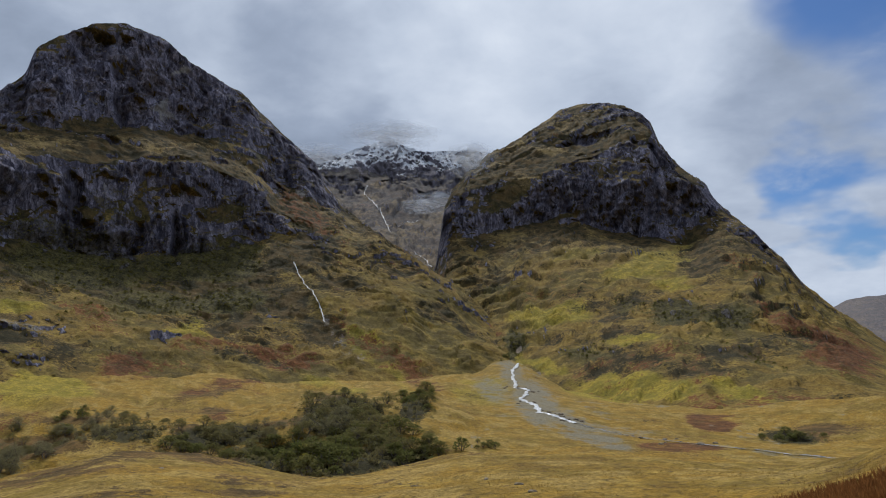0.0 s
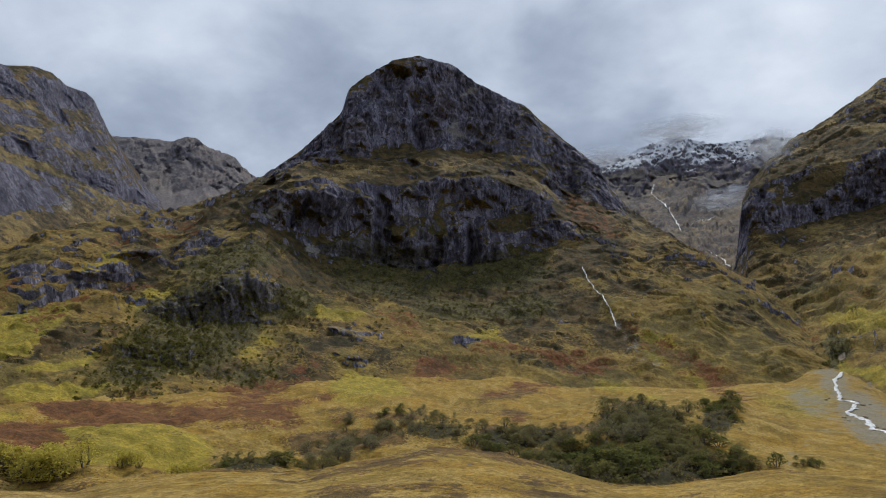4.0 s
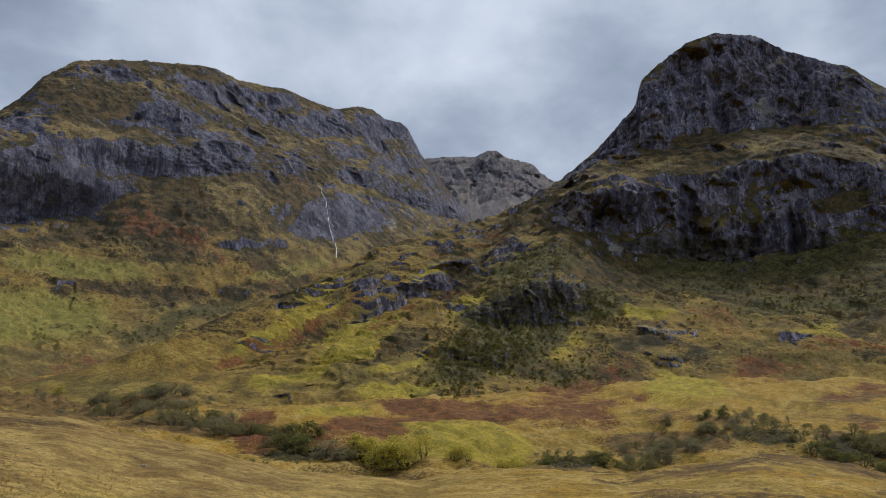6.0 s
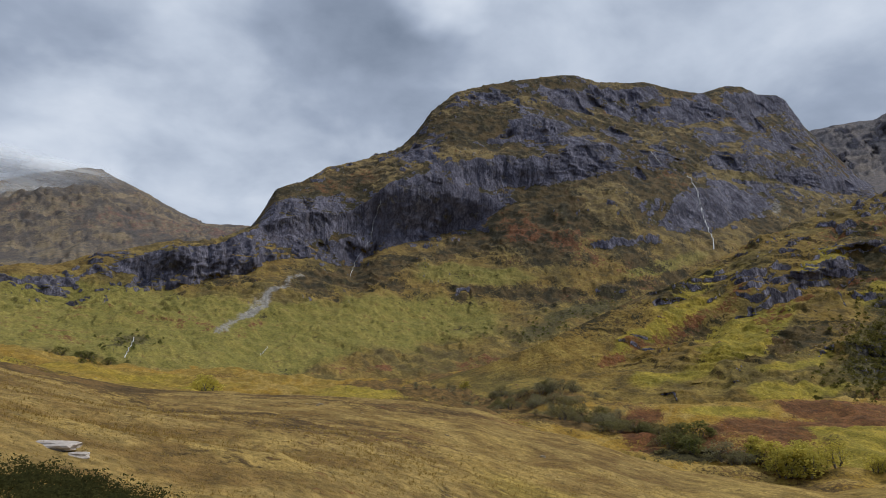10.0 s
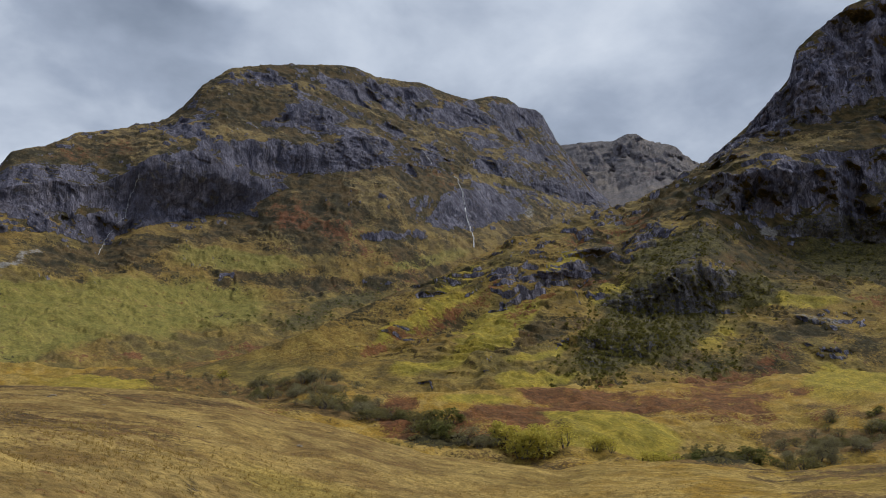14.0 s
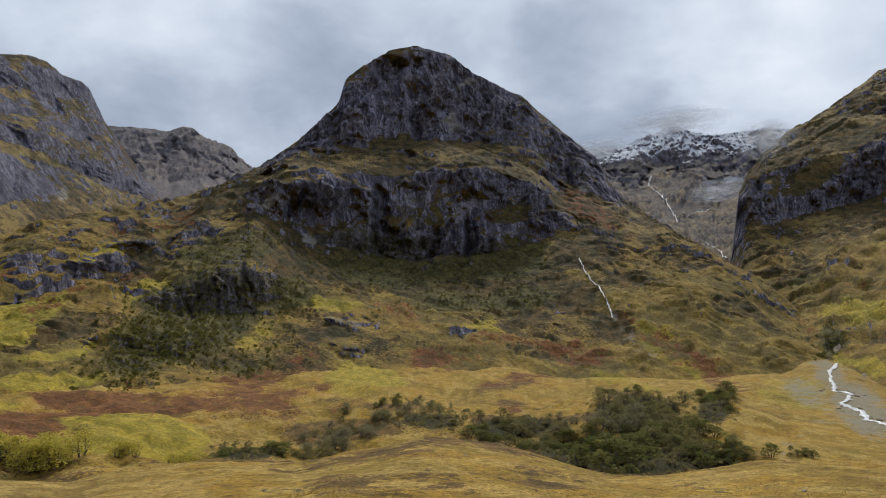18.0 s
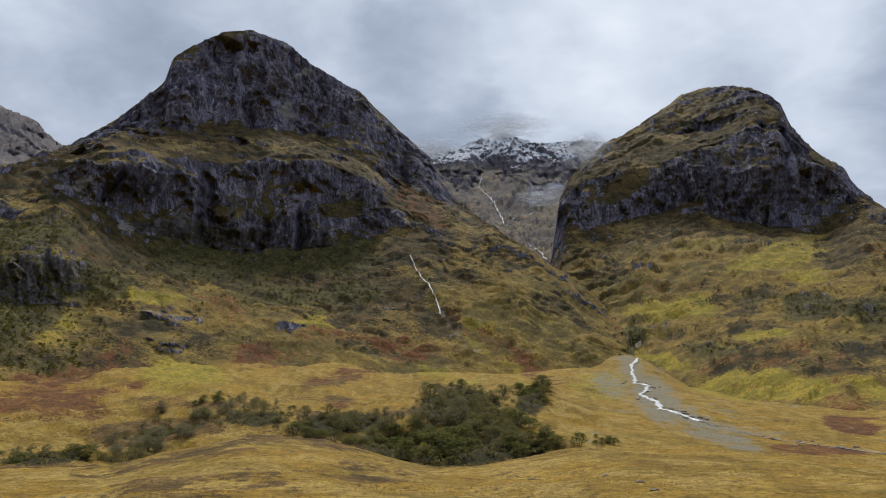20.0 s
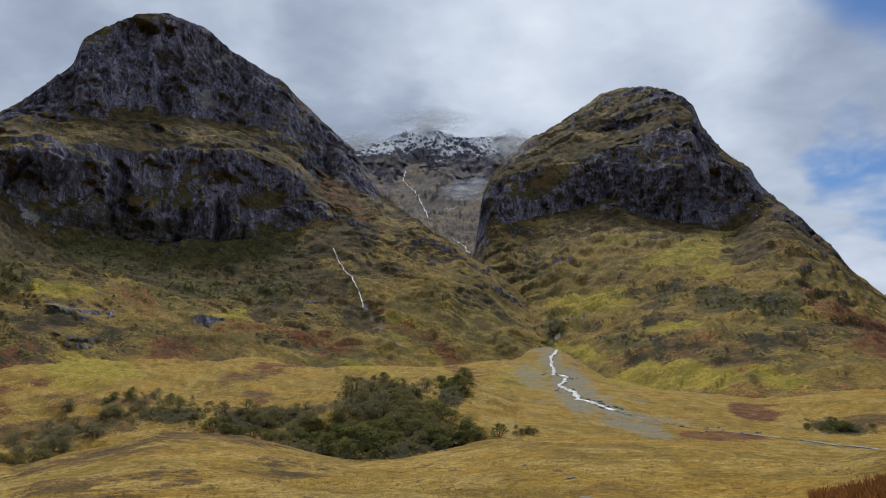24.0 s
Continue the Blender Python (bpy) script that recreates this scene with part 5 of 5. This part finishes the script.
def on_mountain(name, bearing, height):
    """The point of a mountain's face at a bearing and height."""
    az, X, Y, Z, S, rock = SURFACES[name]
    j = int(np.clip(np.searchsorted(az, bearing), 0, len(az) - 1))
    col = Z[:, j]
    ridge = int(np.argmax(col))
    i = int(np.argmax(col[:ridge + 1] >= height))
    return Vector((float(X[i, j]), float(Y[i, j]), float(Z[i, j])))


def stream(name, hill, path, width, label, category, seed, material, wiggle=0.05, count=60):
    a, h = along(path, count, wiggle, seed)
    pts = []
    for b, z in zip(a, h):
        p = on_mountain(hill, b, z)
        towards = Vector((-p.x, -p.y, 0)).normalized()
        pts.append(p + towards * 2.2 + Vector((0, 0, 1.3)))
    me = ribbon(name, pts, [width] * count)
    return tagged(part(name, me, material), label, category, "", "structure")


stream("water_corrie", "snowy_ridge", [(6.13, 646), (6.30, 585), (5.57, 531), (5.10, 477), (4.60, 418), (4.18, 335)], 2.1, "white burn tumbling down the corrie below the snow", "stream", 1, FALL, 0.10, 70)
stream("water_lower_corrie", "snowy_ridge", [(2.32, 266), (1.45, 234), (0.73, 191)], 2.0, "white burn in the narrow valley between peaks", "stream", 2, FALL, 0.08, 40)
stream("water_side_burn", "snowy_ridge", [(1.77, 435), (2.69, 415), (3.82, 391)], 2.0, "thin side burn on the corrie floor", "stream", 3, FALL, 0.08, 30)
stream("water_gully", "rocky_peak", [(11.71, 128), (11.30, 107), (10.59, 88), (9.97, 73), (9.52, 56), (9.29, 43)], 1.15, "thin white stream down a grassy gully", "stream", 4, FALL, 0.10, 60)
stream("waterfall", "broad_craggy_mountain", [(56.92, 351), (56.64, 331), (56.36, 313), (56.17, 280), (55.89, 247), (55.43, 207), (55.29, 176)], 1.7, "thin waterfall over a dark crag", "waterfall", 5, FALL, 0.10, 60)
stream("water_gully_crag", "broad_craggy_mountain", [(81.25, 246), (81.68, 212), (81.97, 183), (83.07, 149), (83.57, 116)], 0.7, "thin stream in a rocky gully", "stream", 6, FALL, 0.20, 50)
stream("water_upper_crag", "broad_craggy_mountain", [(59.53, 407), (58.78, 374)], 1.3, "short white cascade on a craggy slope", "stream", 7, FALL, 0.06, 20)

stream("water_cascade", "broad_craggy_mountain", [(99.22, 20), (99.36, 12), (99.78, 3)], 0.55, "small white cascade on the green slope", "stream", 8, FALL, 0.05, 16)
stream("water_trickle", "broad_craggy_mountain", [(89.72, 13), (90.27, 5)], 0.45, "white trickle on the green slope", "stream", 9, FALL, 0.03, 10)


def build_river():
    a, d = along(RIVER, 190, 0.30, 11)
    pts = [place(b, r, 0.35) for b, r in zip(a, d)]
    rnd = random.Random(5)
    tagged(part("water_river", ribbon("river", pts[:118], [rnd.uniform(1.3, 4.0) for p in pts], 0.08), WATER), "white shallow river braiding over grey gravel", "river", "", "structure")
    tagged(part("water_lower_river", ribbon("river", pts[117:], [rnd.uniform(0.4, 1.7) for p in pts], 0.06), DARK_WATER), "dark shallow river between heathery banks", "river", "", "structure")


build_river()


# ---- trees ----
def tube(verts, faces, a, b, ra, rb, sides=5):
    axis = (b - a).normalized()
    u = axis.orthogonal().normalized()
    v = axis.cross(u)
    s = len(verts)
    for c, r in ((a, ra), (b, rb)):
        for i in range(sides):
            t = 2 * math.pi * i / sides
            verts.append(c + (u * math.cos(t) + v * math.sin(t)) * r)
    for i in range(sides):
        j = (i + 1) % sides
        faces.append((s + i, s + j, s + sides + j, s + sides + i))


def tree(kind, leaf, seed, lobes, spread, leaves, size, label):
    """A bushy tree one metre high: stems and limbs inside a ragged crown of leaf sprays that reaches near the ground."""
    rnd = random.Random(seed)
    verts, faces, heads = [], [], []
    for i in range(lobes):
        t, e = 2 * math.pi * (i + rnd.random()) / lobes, (i + 0.5) / lobes
        z = 0.16 + 0.66 * e ** 0.9 + rnd.uniform(-0.06, 0.08)
        out = spread * (1.05 - 0.75 * e) * rnd.uniform(0.6, 1.15)
        heads.append((Vector((math.cos(t * 2.4) * out, math.sin(t * 2.4) * out, z)), rnd.uniform(0.12, 0.22) * (1.15 - 0.35 * e)))
    for s in range(4):
        t = 1.57 * s + rnd.random()
        foot = Vector((0.05 * math.cos(t), 0.05 * math.sin(t), -0.08))
        mid = foot + Vector((0.10 * math.cos(t), 0.10 * math.sin(t), rnd.uniform(0.30, 0.42)))
        tube(verts, faces, foot, mid, 0.024, 0.016)
        for c, r in heads[s::4]:
            tube(verts, faces, mid, c + Vector((0, 0, r * 0.5)), 0.013, 0.003, 4)
    root = tagged(new(kind, None), label, "tree", "trees on the glen floor")
    part("trunk", mesh_from("trunk", verts, faces), BARK, root)
    verts, faces = [], []
    for i in range(leaves):
        c, r = rnd.choice(heads)
        w = Vector((rnd.gauss(0, 1), rnd.gauss(0, 1), rnd.gauss(0, 1) * 0.9)).normalized()
        p = c + w * r * rnd.uniform(0.55, 1.12) ** 0.7
        p.z = max(p.z, 0.03 + rnd.random() * 0.08)
        u = Vector((rnd.uniform(-1, 1), rnd.uniform(-1, 1), rnd.uniform(-0.4, 0.9))).normalized()
        v = (u.orthogonal().normalized() + u.cross(u.orthogonal()).normalized() * rnd.uniform(-1, 1)).normalized()
        q = size * rnd.uniform(0.6, 1.5)
        n = u.cross(v) * q * 0.35
        s = len(verts)
        verts += [p - u * q, p + v * q * 0.55 + n, p + u * q, p - v * q * 0.55 + n]
        faces += [(s, s + 1, s + 2), (s, s + 2, s + 3)]
    part("crown", mesh_from("crown", verts, faces), leaf, root)
    return root


SPECIES = {
    "alder": [tree("alder_tree", LEAF_DARK, 10 + i, 10 + i, 0.36, 620, 0.036, "dark green alder bush in the boggy hollow") for i in range(3)],
    "birch": [tree("birch_tree", LEAF_OLIVE, 20 + i, 10 + i, 0.34, 560, 0.032, "olive birch thinning in autumn on rough grass") for i in range(3)],
    "turning": [tree("rowan_tree", LEAF_GOLD, 30 + i, 9 + i, 0.30, 520, 0.032, "small tree with yellow autumn leaves") for i in range(3)],
    "bare": [tree("willow_tree", LEAF_GREY, 40 + i, 11 + i, 0.38, 640, 0.028, "grey half-bare willow scrub") for i in range(3)],
}
# bearing, distance, half width in degrees, half depth in metres, how many, lowest and highest in metres, kind
THICKETS = (
    (9.7, 231, 3.4, 28, 48, 5.0, 8.0, "alder"),
    (7.2, 301, 3.8, 45, 48, 5.0, 8.0, "birch"),
    (6.3, 259, 3.6, 42, 22, 5.0, 8.0, "alder"),
    (2.0, 361, 1.6, 45, 17, 5.0, 7.0, "alder"),
    (14.3, 227, 2.7, 14, 20, 4.0, 6.5, "alder"),
    (16.8, 263, 3.2, 28, 22, 4.0, 6.0, "birch"),
    (2.0, 231, 2.7, 11, 20, 4.0, 6.0, "alder"),
    (19.5, 237, 1.4, 7, 10, 4.0, 6.0, "alder"),
    (27.6, 281, 4.1, 32, 20, 4.0, 6.0, "bare"),
    (23.0, 305, 2.3, 28, 13, 3.0, 5.0, "birch"),
    (8.1, 435, 1.4, 33, 10, 3.0, 5.0, "alder"),
    (10.6, 217, 1.4, 8, 6, 3.0, 5.0, "turning"),
    (51.7, 217, 2.3, 7, 8, 5.0, 8.0, "turning"),
    (38.6, 225, 1.1, 5, 4, 5.0, 7.0, "alder"),
    (35.3, 219, 1.4, 5, 7, 4.0, 6.0, "alder"),
    (32.4, 223, 1.8, 6, 10, 3.0, 5.0, "birch"),
    (29.0, 283, 2.7, 24, 14, 3.0, 5.0, "birch"),
    (23.8, 311, 1.8, 23, 10, 4.0, 5.5, "bare"),
    (67.5, 317, 3.6, 43, 42, 5.0, 8.0, "bare"),
    (71.3, 367, 2.3, 39, 20, 4.0, 7.0, "birch"),
    (65.8, 289, 2.3, 23, 14, 5.0, 8.0, "birch"),
    (73.1, 491, 1.8, 43, 11, 3.0, 6.0, "turning"),
    (60.5, 245, 1.4, 13, 11, 5.0, 7.0, "birch"),
    (57.9, 233, 1.4, 8, 13, 5.0, 8.0, "alder"),
    (54.9, 219, 0.5, 4, 4, 6.0, 8.0, "bare"),
    (50.7, 211, 1.8, 6, 13, 5.0, 8.0, "turning"),
    (45.6, 213, 1.1, 4, 6, 3.0, 5.0, "turning"),
    (38.4, 225, 0.4, 4, 3, 5.0, 7.0, "alder"),
    (35.9, 221, 1.8, 4, 10, 3.0, 5.0, "alder"),
    (31.2, 229, 2.3, 8, 13, 4.0, 6.0, "bare"),
    (40.9, 217, 1.4, 4, 7, 3.0, 5.0, "turning"),
    (70.2, 735, 3.2, 4, 20, 2.5, 5.0, "bare"),
    (65.0, 735, 1.8, 4, 11, 2.5, 5.0, "birch"),
    (93.8, 341, 1.1, 22, 6, 7.0, 10.0, "turning"),
    (102.6, 555, 2.3, 45, 20, 5.0, 8.0, "alder"),
    (105.0, 735, 1.8, 4, 11, 4.0, 6.0, "alder"),
    (69.3, 381, 5.0, 45, 48, 2.5, 5.0, "bare"),
    (75.9, 461, 4.1, 41, 34, 2.5, 4.5, "bare"),
    (64.0, 275, 2.3, 18, 28, 4.0, 7.0, "bare"),
    (61.8, 253, 1.8, 12, 17, 4.0, 6.0, "birch"),
    (67.6, 735, 5.0, 4, 34, 2.0, 4.0, "birch"),
    (53.5, 219, 2.3, 6, 11, 3.0, 5.0, "bare"),
    (13.1, 255, 2.7, 27, 28, 3.0, 6.0, "bare"),
    (4.6, 239, 2.7, 15, 28, 4.0, 7.0, "birch"),
    (29.9, 261, 1.8, 12, 14, 3.0, 5.0, "birch"),
    (25.5, 269, 2.7, 21, 17, 3.0, 5.0, "bare"),
    (8.9, 257, 2.7, 28, 28, 4.0, 7.0, "bare"),
    (29.9, 253, 2.7, 15, 20, 3.0, 5.0, "bare"),
    (26.9, 299, 2.3, 16, 14, 3.0, 4.5, "alder"),
    (-17.5, 735, 0.7, 4, 4, 3.0, 5.0, "birch"),
    (-24.4, 347, 2.3, 17, 13, 3.0, 5.0, "alder"),
    (-4.8, 841, 0.6, 45, 17, 5.0, 9.0, "alder"),
    (-5.3, 901, 0.5, 23, 8, 4.0, 7.0, "birch"),
    (-3.7, 243, 1.4, 5, 7, 2.0, 4.0, "alder"),
)


def plant_trees():
    rnd = random.Random(77)
    used = set()
    for b, d, wb, wd, n, lo, hi, kind in THICKETS:
        for i in range(n):
            bb = b + wb * max(-1.3, min(1.3, rnd.gauss(0, 0.55)))
            dd = max(158.0, d + wd * max(-1.3, min(1.3, rnd.gauss(0, 0.6))))
            h = rnd.uniform(lo, hi) * (rnd.choice((0.4, 0.55, 0.7, 0.85)) if kind != "turning" else 1.0)
            proto = rnd.choice(SPECIES[kind])
            w = h * rnd.uniform(1.3, 2.3)
            m = Matrix.Translation(place(bb, dd)) @ pose(0, 0, 0, 0, 0, rnd.uniform(0, 360)) @ Matrix.Diagonal((w, w, h, 1))
            if proto.name in used:
                q = proto.scale
                copy_thing(proto, m @ Matrix.Diagonal((1 / q[0], 1 / q[1], 1 / q[2], 1)))
            else:
                used.add(proto.name)
                proto.matrix_basis = m
    for protos in SPECIES.values():
        for p in protos:
            if p.name not in used:
                for o in [*p.children_recursive, p]:
                    bpy.data.objects.remove(o)


plant_trees()


# ---- scrub on the hillsides ----
def facing(hill, bearing, rise):
    """The point of a mountain's face at a bearing and a rise in degrees."""
    az, X, Y, Z, S, rock = SURFACES[hill]
    j = int(np.clip(np.searchsorted(az, bearing), 0, len(az) - 1))
    e = np.degrees(np.arctan2(Z[:, j] - EYE, np.hypot(X[:, j], Y[:, j])))
    i = int(np.argmax(e >= rise))
    return Vector((float(X[i, j]), float(Y[i, j]), float(Z[i, j])))


def scrub(hill, name, marks, leaf, label, seed, density=14, size=(0.9, 2.3)):
    """Low bushes on the wooded patches of a slope, each a mound of leaf sprays."""
    rnd = random.Random(seed)
    verts, faces = [], []
    for kind, b, e, hw, hh, tilt, s in marks:
        if kind != "wood":
            continue
        c_, q_ = math.cos(radians(tilt)), math.sin(radians(tilt))
        for i in range(int(density * hw * hh * s) + 6):
            x, y = hw * rnd.gauss(0, 0.6), hh * rnd.gauss(0, 0.6)
            p = facing(hill, b - (x * c_ - y * q_), e + x * q_ + y * c_)
            r = rnd.uniform(*size)
            for k in range(14):
                t, up = rnd.uniform(0, 6.28), rnd.uniform(0, 1.4)
                c = p + Vector((math.cos(t) * math.cos(up), math.sin(t) * math.cos(up), math.sin(up) * 1.2)) * r * rnd.uniform(0.5, 1.0)
                u = Vector((rnd.uniform(-1, 1), rnd.uniform(-1, 1), rnd.uniform(-0.5, 0.8))).normalized()
                v = u.orthogonal().normalized()
                q, n = r * rnd.uniform(0.22, 0.45), len(verts)
                verts += [c - u * q, c + v * q, c + u * q, c - v * q]
                faces += [(n, n + 1, n + 2), (n, n + 2, n + 3)]
    tagged(part(name, mesh_from(name, verts, faces), leaf), label, "scrub", "", "stuff")


def brush(name, marks, leaf, label, seed, density=26, size=(0.7, 1.6)):
    """Low bushes in the boggy hollows of the glen floor, each a mound of leaf sprays."""
    rnd = random.Random(seed)
    verts, faces = [], []
    reach = np.arange(158.0, 560.0, 6.0)
    for kind, b, e, hw, hh, tilt, s in marks:
        if kind != "wood" or e > -2.6:
            continue
        for i in range(int(density * hw * hh * s) + 8):
            bb, ee = b + hw * rnd.gauss(0, 0.55), e + hh * rnd.gauss(0, 0.55)
            az = np.full(reach.shape, bb)
            X, Y = -np.sin(np.radians(az)) * reach, np.cos(np.radians(az)) * reach
            rise = np.degrees(np.arctan2(ground_base(az, reach) + ground_relief(X, Y, reach) - EYE, reach))
            hit = int(np.argmax(rise >= ee))
            if rise[hit] < ee or hit == 0 and rise[0] > ee + 0.6:
                continue
            p = place(bb, float(reach[hit]))
            r = rnd.uniform(*size)
            for k in range(16):
                t, up = rnd.uniform(0, 6.28), rnd.uniform(0, 1.4)
                c = p + Vector((math.cos(t) * math.cos(up), math.sin(t) * math.cos(up), math.sin(up))) * r * rnd.uniform(0.5, 1.0)
                u = Vector((rnd.uniform(-1, 1), rnd.uniform(-1, 1), rnd.uniform(-0.5, 0.8))).normalized()
                v = u.orthogonal().normalized()
                q, n = r * rnd.uniform(0.18, 0.36), len(verts)
                verts += [c - u * q, c + v * q, c + u * q, c - v * q]
                faces += [(n, n + 1, n + 2), (n, n + 2, n + 3)]
    tagged(part(name, mesh_from(name, verts, faces), leaf), label, "scrub", "", "stuff")


# ---- near grass ----
def tufts(name, count, lo, hi, near, far, size, material, label, seed, blades=5):
    """Tussocks: fans of bent blades over the ground."""
    rnd = np.random.RandomState(seed)
    a = rnd.uniform(lo, hi, count)
    r = np.exp(rnd.uniform(math.log(near), math.log(far), count))
    X, Y = -np.sin(np.radians(a)) * r, np.cos(np.radians(a)) * r
    Z = ground_base(a, r) + ground_relief(X, Y, r)
    keep = fbm(X, Y, 0 * X, 7, 3) > rnd.uniform(-0.5, 0.5, count)
    X, Y, Z, r = X[keep], Y[keep], Z[keep], r[keep]
    n = len(X)
    verts = np.zeros((n, blades, 3, 3), np.float32)
    s = size * rnd.uniform(0.5, 1.4, n) * np.clip(r / 40, 0.6, 1.0)
    for k in range(blades):
        t = rnd.uniform(0, 2 * np.pi, n)
        c, q = np.cos(t), np.sin(t)
        lean = rnd.uniform(0.2, 0.9, n)
        base = np.stack([X + c * s * 0.15, Y + q * s * 0.15, Z - 0.03], -1)
        w = np.stack([-q, c, 0 * c], -1) * (s * 0.085)[:, None]
        verts[:, k, 0], verts[:, k, 1] = base - w, base + w
        verts[:, k, 2] = base + np.stack([c * s * lean, q * s * lean, s], -1)
    me = bpy.data.meshes.new(name)
    total = n * blades
    me.vertices.add(total * 3)
    me.vertices.foreach_set("co", verts.ravel())
    me.loops.add(total * 3)
    me.loops.foreach_set("vertex_index", np.arange(total * 3, dtype=np.int32))
    me.polygons.add(total)
    me.polygons.foreach_set("loop_start", np.arange(total, dtype=np.int32) * 3)
    me.update(calc_edges=True)
    tagged(part(name, me, material), label, "grass", "", "stuff")


def boulder(seed, material, label, p, size):
    """A weathered block: a subdivided box pulled about by noise, flat-bedded in the turf."""
    bm = bmesh.new()
    bmesh.ops.create_icosphere(bm, subdivisions=3, radius=1.0)
    off = Vector((seed * 7.3, seed * 1.9, 0))
    for v in bm.verts:
        c = Vector([math.copysign(abs(x) ** 0.6, x) for x in v.co])
        v.co = c * (1 + 0.28 * noise.noise(v.co * 1.3 + off) + 0.10 * noise.noise(v.co * 4 + off))
    me = bpy.data.meshes.new("boulder")
    bm.to_mesh(me)
    bm.free()
    ob = part("boulder", me, material)
    ob.matrix_basis = Matrix.Translation(p) @ pose(0, 0, 0, 0, 0, seed * 57) @ Matrix.Diagonal((*size, 1))
    return tagged(ob, label, "rock", "boulders")


boulder(1, PALE_STONE, "flat pale quartzite slab bedded in heather", place(103.6, 24.5, 0.0), (0.9, 0.5, 0.13))
boulder(2, PALE_STONE, "low pale stone beside the slab", place(102.0, 23.6, -0.02), (0.3, 0.3, 0.10))
rnd_b = random.Random(9)
for i in range(10):
    b, d = rnd_b.choice(((-3, 62), (-6, 50), (97, 118), (92, 112), (-12, 70), (20, 90), (84, 95), (70, 80)))
    q = rnd_b.uniform(0.12, 0.28)
    boulder(10 + i, STONE, "small grey boulder half sunk in moor grass", place(b + rnd_b.uniform(-3, 3), d + rnd_b.uniform(-8, 8), q * 0.1), (q * 1.4, q, q * 0.55))
for i in range(40):
    j = rnd_b.uniform(1, 11)
    b, d = (float(np.interp(j, range(len(RIVER)), [r[c] for r in RIVER])) for c in (0, 1))
    q = rnd_b.uniform(0.4, 1.1)
    boulder(50 + i, STONE, "grey boulder on the shingle by the river", place(b + rnd_b.uniform(-1.2, 1.2), d + rnd_b.uniform(-14, 14), q * 0.1), (q * 1.3, q, q * 0.7))


def mist(p, size, label):
    """A lens of vapour across the line of sight."""
    bm = bmesh.new()
    bmesh.ops.create_uvsphere(bm, u_segments=40, v_segments=24, radius=1.0)
    me = bpy.data.meshes.new("mist_bank")
    bm.to_mesh(me)
    bm.free()
    me.polygons.foreach_set("use_smooth", [True] * len(me.polygons))
    ob = part("mist_bank", me, MIST)
    ob.matrix_basis = Matrix.Translation(p) @ pose(0, 0, 0, 0, 0, math.degrees(math.atan2(-p.x, p.y))) @ Matrix.Diagonal((*size, 1))
    ob.visible_shadow = False
    return tagged(ob, label, "mist")


for b, h, d, size, label in ((0.6, 12.6, 1650, (75, 30, 26), "wisp of white mist against the corrie wall"), (2.0, 12.2, 1700, (60, 30, 18), "thin mist drifting over the corrie floor"), (4.3, 17.7, 2750, (230, 60, 70), "cloud resting on the snowy summit"), (-2.2, 15.9, 1550, (70, 30, 45), "mist hanging on the crag"), (106.6, 12.6, 2550, (330, 80, 75), "low cloud on the hill top"), (110.0, 13.0, 2600, (300, 80, 90), "grey cloud bank over the hill"), (10.2, 16.0, 2600, (160, 60, 50), "cloud fringe at the ridge")):
    w = way_to(b, h)
    mist(w * (d / math.cos(radians(h))), size, label)


def sprigs(name, count, areas, size, material, label, seed):
    """Low heather and fern mats near the viewer: upright sprigs of small leaves."""
    rnd = random.Random(seed)
    verts, faces = [], []
    for b, d, wb, wd, n in areas:
        for i in range(n):
            p = place(b + wb * rnd.gauss(0, 0.5), max(6.0, d + wd * rnd.gauss(0, 0.5)))
            h = size * rnd.uniform(0.5, 1.3)
            for k in range(count):
                t = rnd.uniform(0, 6.28)
                o = Vector((math.cos(t), math.sin(t), 0)) * h * rnd.uniform(0.1, 0.9)
                c = p + o + Vector((0, 0, h * rnd.uniform(0.05, 0.9)))
                u = Vector((rnd.uniform(-1, 1), rnd.uniform(-1, 1), rnd.uniform(-0.2, 1))).normalized()
                v = u.orthogonal().normalized()
                q, s = h * rnd.uniform(0.10, 0.22), len(verts)
                verts += [c - u * q, c + v * q * 0.5, c + u * q, c - v * q * 0.5]
                faces += [(s, s + 1, s + 2), (s, s + 2, s + 3)]
    tagged(part(name, mesh_from(name, verts, faces), material), label, "heather", "", "stuff")


sprigs("heather_mat", 26, ((103, 16.5, 5, 3, 380), (107, 15, 4, 4, 120), (98, 16.5, 4, 2.5, 240), (102, 19, 4, 1.5, 160)), 0.24, HEATHER, "dark green heather and fern mat", 61)
tufts("moor_grass", 80000, -35, 111, 9, 70, 0.15, STRAW, "straw-coloured moor grass in tussocks", 3)
tufts("bracken", 12000, -36, -23, 18, 46, 0.42, BRACKEN, "rust-brown dead bracken by the slope", 4, 7)

# ---- scrub belts under the crags ----
scrub("rocky_peak", "hillside_scrub", PEAK_MARKS, LEAF_SCRUB, "olive birch and rowan scrub on a steep slope", 51, 36)
scrub("domed_peak", "terrace_scrub", DOME_MARKS, LEAF_SCRUB, "olive scrub on mossy terraces and by the burn", 52, 36)
scrub("broad_craggy_mountain", "gully_scrub", BROAD_MARKS, LEAF_DARK, "dark scrub in a gully of the green slope", 53, 26)
brush("hollow_scrub", PEAK_MARKS + DOME_MARKS, LEAF_OLIVE, "olive willow and bog myrtle scrub in the hollows", 54)
